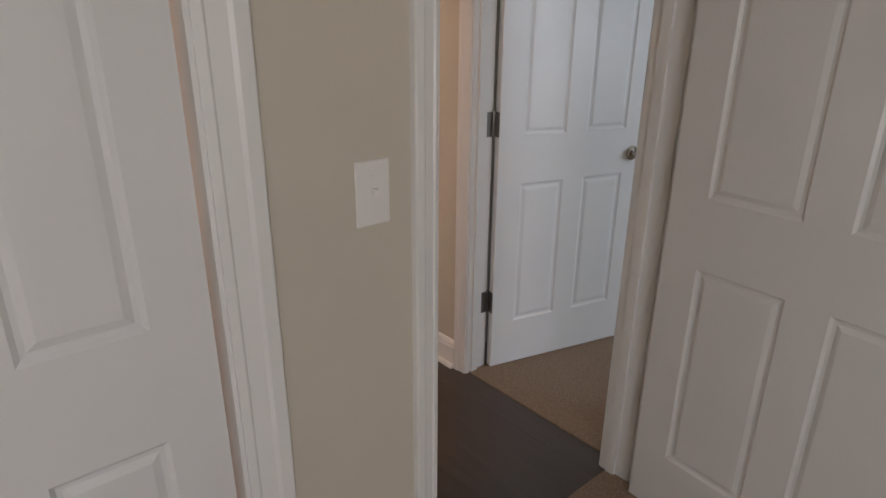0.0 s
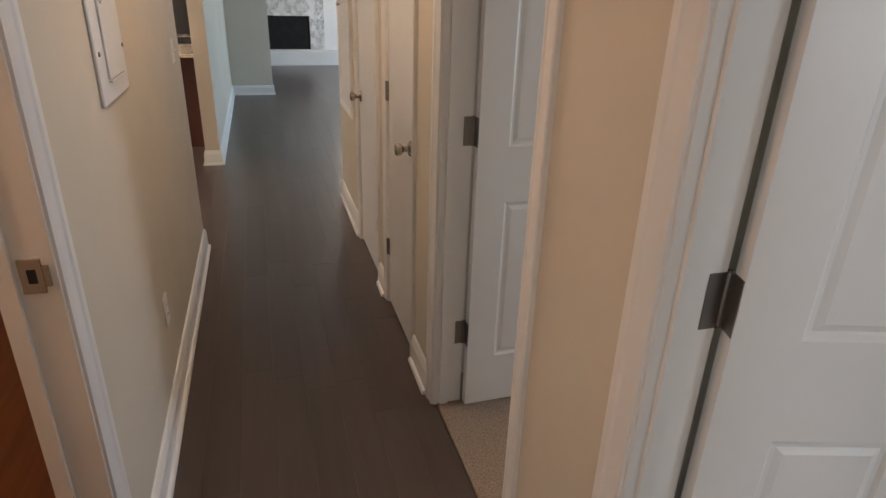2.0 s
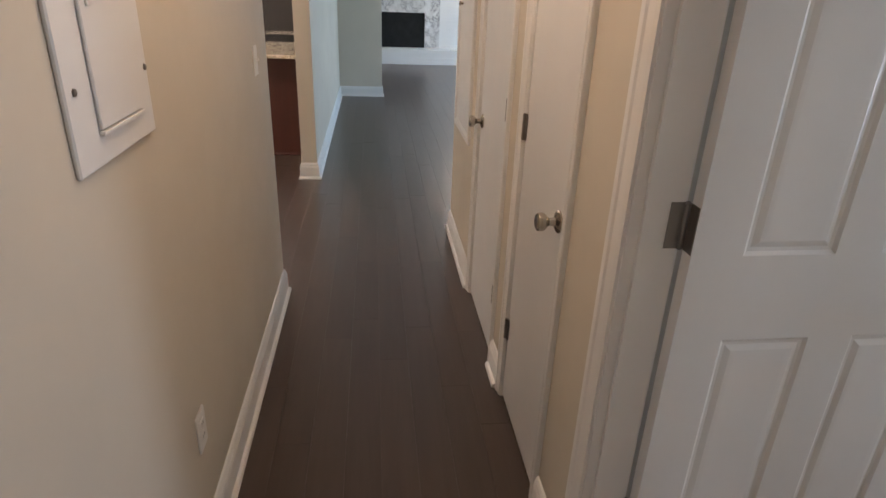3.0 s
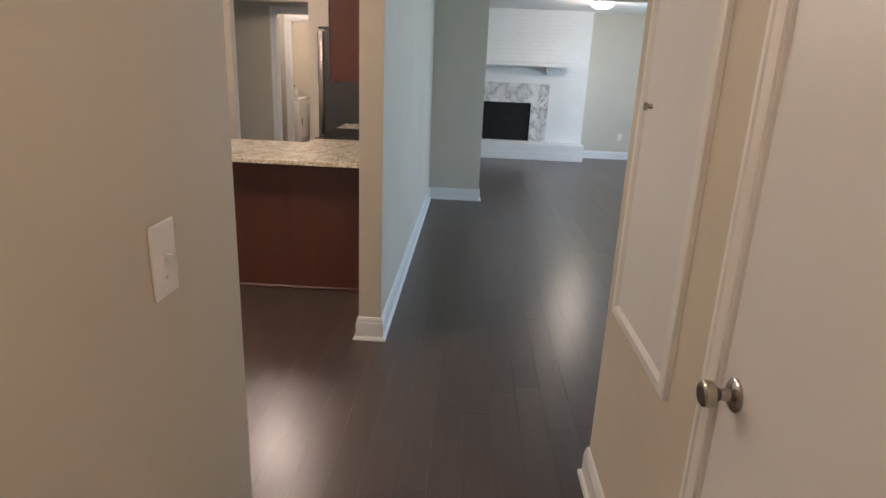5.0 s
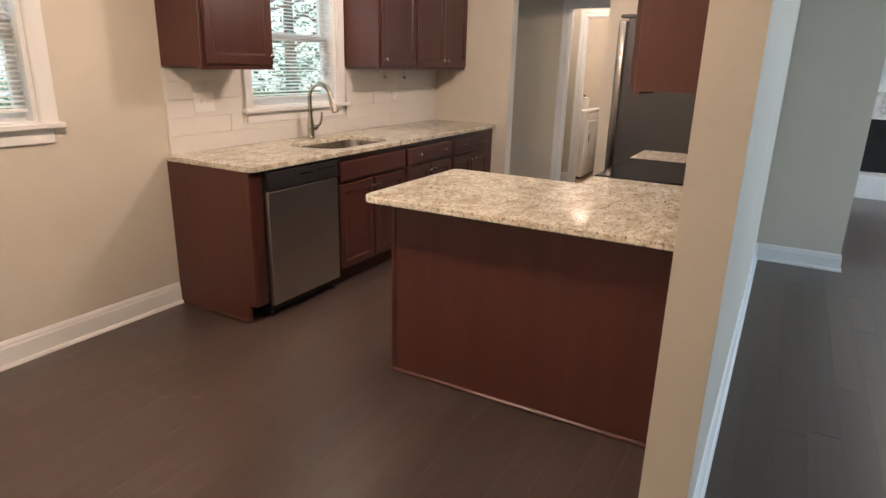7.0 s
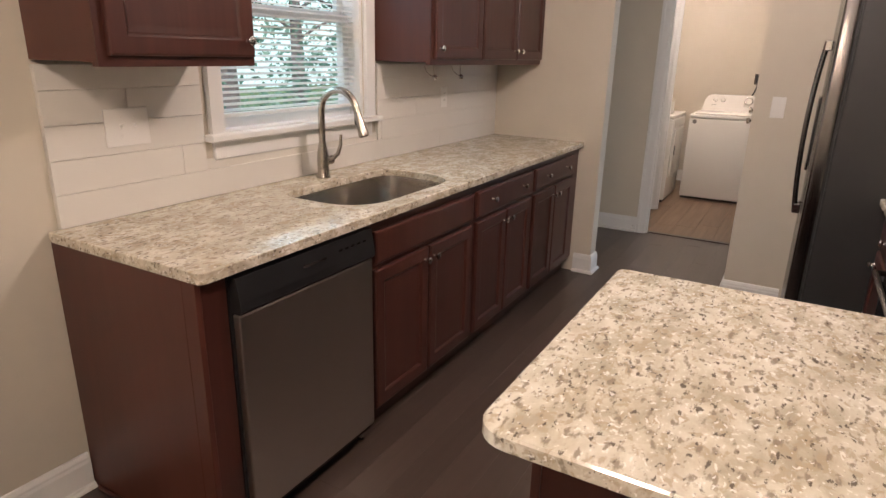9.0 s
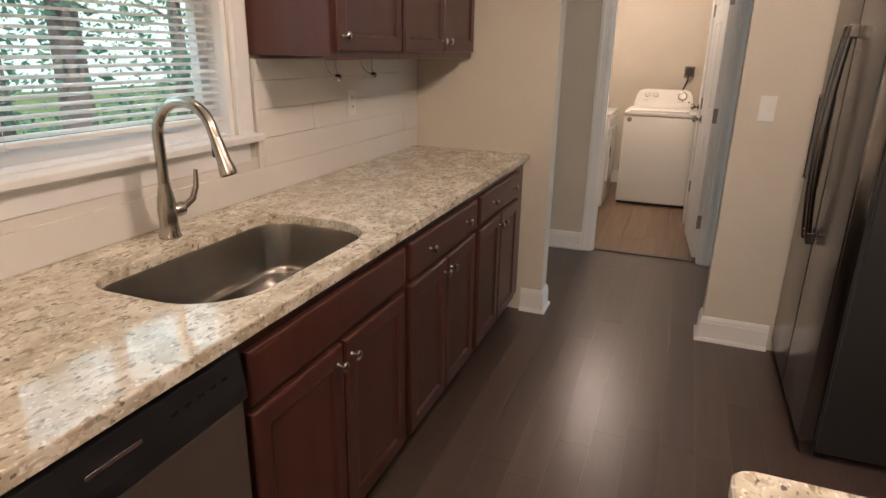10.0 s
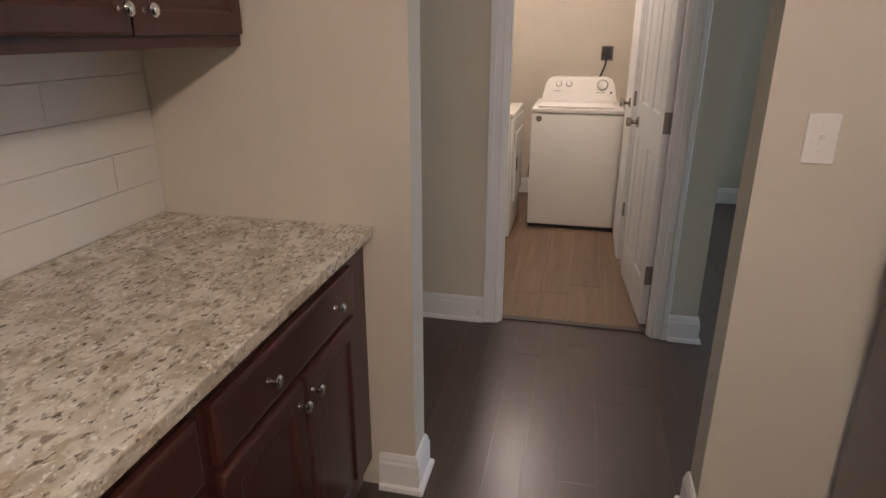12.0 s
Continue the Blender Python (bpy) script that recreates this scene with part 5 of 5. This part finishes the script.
def piece_mesh(name, sx, sy, sz, mat, b=0.0006):
    """One board or tile with its upper edges eased."""
    bm = bmesh.new()
    slab(bm, [(-sx / 2, -sy / 2), (sx / 2, -sy / 2), (sx / 2, sy / 2), (-sx / 2, sy / 2)], -sz, 0)
    top = [e for e in bm.edges if all(abs(v.co.z) < 1e-6 for v in e.verts)]
    bmesh.ops.bevel(bm, geom=top, offset=b, segments=1, affect="EDGES")
    return mesh_from(name, bm, mat)


def inside(x, y, rects):
    return any(a - 1e-6 <= x <= c + 1e-6 and b - 1e-6 <= y <= d + 1e-6 for a, b, c, d in rects)


PW, PL = 0.127, 1.22
rng = random.Random(7)
ROOMS = [(1.395, 0.60, 2.385, 5.39), (-1.665, 4.50, 5.6, 11.735), (0.214, 11.735, 5.6, 14.478)]
rows = []
nx = int(7.3 / PW) + 1
for i in range(nx):
    x0, x1 = -1.665 + i * PW, -1.665 + (i + 1) * PW
    xm = (x0 + x1) / 2
    spans = []
    if xm < 0.214:
        spans.append((4.50, 11.735))
    elif 1.395 < xm < 2.44:
        spans.append((0.60, 14.478))
    elif xm <= 1.395:
        spans.append((4.50, 14.478))
    elif xm < 5.6:
        spans.append((5.39, 14.478))
    for y0, y1 in spans:
        y = y0 - rng.uniform(0.1, 1.1)
        while y < y1:
            ln_ = PL * rng.choice((0.55, 0.8, 1.0, 1.0))
            a, b = max(y, y0), min(y + ln_, y1)
            if b - a > 0.04:
                rows.append((x0, x1, a, b))
            y += ln_
near = [r for r in rows if r[0] < 2.3 and r[2] < 11.8 and not (r[0] > -0.05 and r[1] < 1.28 and 7.3 < r[2] and r[3] < 10.4)]
near.sort(key=lambda r: abs((r[0] + r[1]) / 2 - 0.6) + 0.25 * abs((r[2] + r[3]) / 2 - 7.0))
near = near[:300]
far = [r for r in rows if r not in near]
cache = {}
for x0, x1, a, b in near:
    key = round(b - a, 3)
    if key not in cache:
        cache[key] = piece_mesh("plank", PW - 0.0003, key - 0.0004, 0.0053, FLOORWOOD, 0.0004)
    ob = new("plank", cache[key])
    ob.parent = floor_wood
    ob.matrix_basis = Matrix.Translation(-floor_wood.location) @ pose((x0 + x1) / 2, (a + b) / 2, rng.uniform(-0.0003, 0.0002))
verts, faces = [], []
for x0, x1, a, b in far:
    n = len(verts)
    e, g = 0.00015, 0.00055
    z = rng.uniform(-0.0003, 0.0002)
    for i, zz in ((e, -0.0052), (e, z - 0.0006), (g, z)):
        verts += [(x0 + i, a + i, zz), (x1 - i, a + i, zz), (x1 - i, b - i, zz), (x0 + i, b - i, zz)]
    for k in range(4):
        for q in (0, 4):
            faces.append((n + q + k, n + q + (k + 1) % 4, n + q + 4 + (k + 1) % 4, n + q + 4 + k))
    faces.append((n + 8, n + 9, n + 10, n + 11))
data = bpy.data.meshes.new("plank_field")
data.from_pydata(verts, [], faces)
data.materials.append(FLOORWOOD)
data.transform(Matrix.Translation(-floor_wood.location))
ob = new("plank_field", data)
ob.parent = floor_wood
ob["kind"] = "stuff"

# laundry boards
lf = solid("floor_laundry", boxes(((-1.664, 11.735, -0.0125), (0.10, 14.478, -0.0055))), GROUT, "light oak vinyl plank laundry floor", "floor", "structure")
VW = 0.18
for i in range(10):
    x0 = -1.66 + i * VW
    y = 11.75 - rng.uniform(0, 0.9)
    while y < 14.478:
        a, b = max(y, 11.75), min(y + 1.2, 14.476)
        x1 = min(x0 + VW, 0.099)
        if b - a > 0.05 and x1 - x0 > 0.02:
            ob = new("plank", piece_mesh("plank", x1 - x0 - 0.0012, b - a - 0.0012, 0.0055, VINYL, 0.001))
            ob.parent = lf
            ob.matrix_basis = Matrix.Translation(-lf.location) @ pose((x0 + x1) / 2, (a + b) / 2, -0.0003)
        y += 1.2
solid("threshold", boxes(((-0.755, 11.715, 0.0), (0.0, 11.765, 0.007)), bevel=0.003), FLOORWOOD, "dark wood threshold strip in the laundry doorway", "threshold", "structure")
for nm, lo, hi, mt, lb in (("carpet_bedroom_a", (2.44, -3.1), (5.6, 1.60), CARPET, "beige cut-pile bedroom carpet"), ("carpet_bedroom_b", (2.40, 1.70), (5.6, 2.82), CARPET, "beige cut-pile bedroom carpet"),
                           ("carpet_start", (-1.664, -3.1), (2.60, 0.60), CARPET, "beige cut-pile bedroom carpet")):
    if nm == "carpet_bedroom_a":
        lo = (2.40, 0.66)
    extra = (((2.70, -3.1, -0.0125), (5.6, 0.66, 0.006)),) if nm == "carpet_bedroom_a" else ()
    solid(nm, boxes(((*lo, -0.0125), (*hi, 0.006)), *extra), mt, lb, "carpet", "structure")
solid("floor_bathroom", boxes(((-1.664, 0.655, -0.0125), (1.34, 4.39, -0.001))), REDWOOD, "reddish brown bathroom plank floor", "floor", "structure")

# backsplash tiles
bs = solid("backsplash", boxes(((-1.664, 7.297, 0.921), (-1.6545, 7.86, 1.409)), ((-1.664, 7.86, 0.921), (-1.6545, 8.95, 1.064)), ((-1.664, 8.95, 0.921), (-1.6545, 10.378, 1.409))), GROUT, "white glazed plank tile backsplash", "backsplash", "structure")
TH, TL = 0.1035, 1.22
for k in range(5):
    z0, z1 = 0.921 + k * TH, min(0.921 + (k + 1) * TH, 1.409)
    y = 7.297 - (0.15, 0.76, 0.42, 0.95, 0.30)[k]
    while y < 10.378:
        segs = [(max(y, 7.297), min(y + TL, 10.378))]
        if z1 > 1.06:
            segs = [(a, min(b, 7.858)) for a, b in segs] + [(max(a, 8.948), b) for a, b in segs]
        for a, b in segs:
            if b - a > 0.02 and z1 - z0 > 0.02:
                m = piece_mesh("tile", z1 - z0 - 0.0012, b - a - 0.0008, 0.0085, TILE, 0.001)
                ob = new("tile", m)
                ob.parent = bs
                ob.matrix_basis = Matrix.Translation(-bs.location) @ pose(-1.6462 + rng.uniform(0, 0.0008), (a + b) / 2, (z0 + z1) / 2, rng.uniform(-0.15, 0.15), 90 + rng.uniform(-0.25, 0.25), 0)
        y += TL

# painted bricks of chimney breast and hearth
BW, BH, J = 0.203, 0.067, 0.010
brick = piece_mesh("brick", BW - J * 0.3, BH - J * 0.3, 0.012, BRICKW, 0.0025)
half = piece_mesh("brick", BW / 2 - J * 0.3, BH - J * 0.3, 0.012, BRICKW, 0.0025)
count = 0
for face_y, zlo, zhi, tag in ((FY, 0.275, H - 0.01, 0), (13.912, 0.0, 0.20, 1)):
    for r in range(int((zhi - zlo) / BH)):
        z = zlo + (r + 0.5) * BH
        x = FX1 + (BW / 2 if r % 2 else 0)
        while x > FX0 + 0.1:
            a, b = x - BW, min(x, FX1)
            x -= BW
            cx = (a + b) / 2
            if tag == 0 and 1.63 < cx < 3.20 and z < 1.28 and (a < 3.178 and b > 1.642):
                continue
            if cx < 1.85:
                continue
            if count < 420:
                ob = new("brick", brick if b - a > 0.15 else half)
                ob.parent = fp
                ob.matrix_basis = Matrix.Translation(-fp.location) @ pose(cx, face_y + rng.uniform(-0.0015, 0.0015), z, 90 + rng.uniform(-0.4, 0.4), 0, 0)
                count += 1
for i in range(13):
    ob = new("brick", piece_mesh("brick", 0.208, 0.36, 0.07, BRICKW, 0.006))
    ob.parent = fp
    ob.matrix_basis = Matrix.Translation(-fp.location) @ pose(FX1 - 0.107 - i * 0.214, 14.08, 0.283 + rng.uniform(-0.001, 0.001))
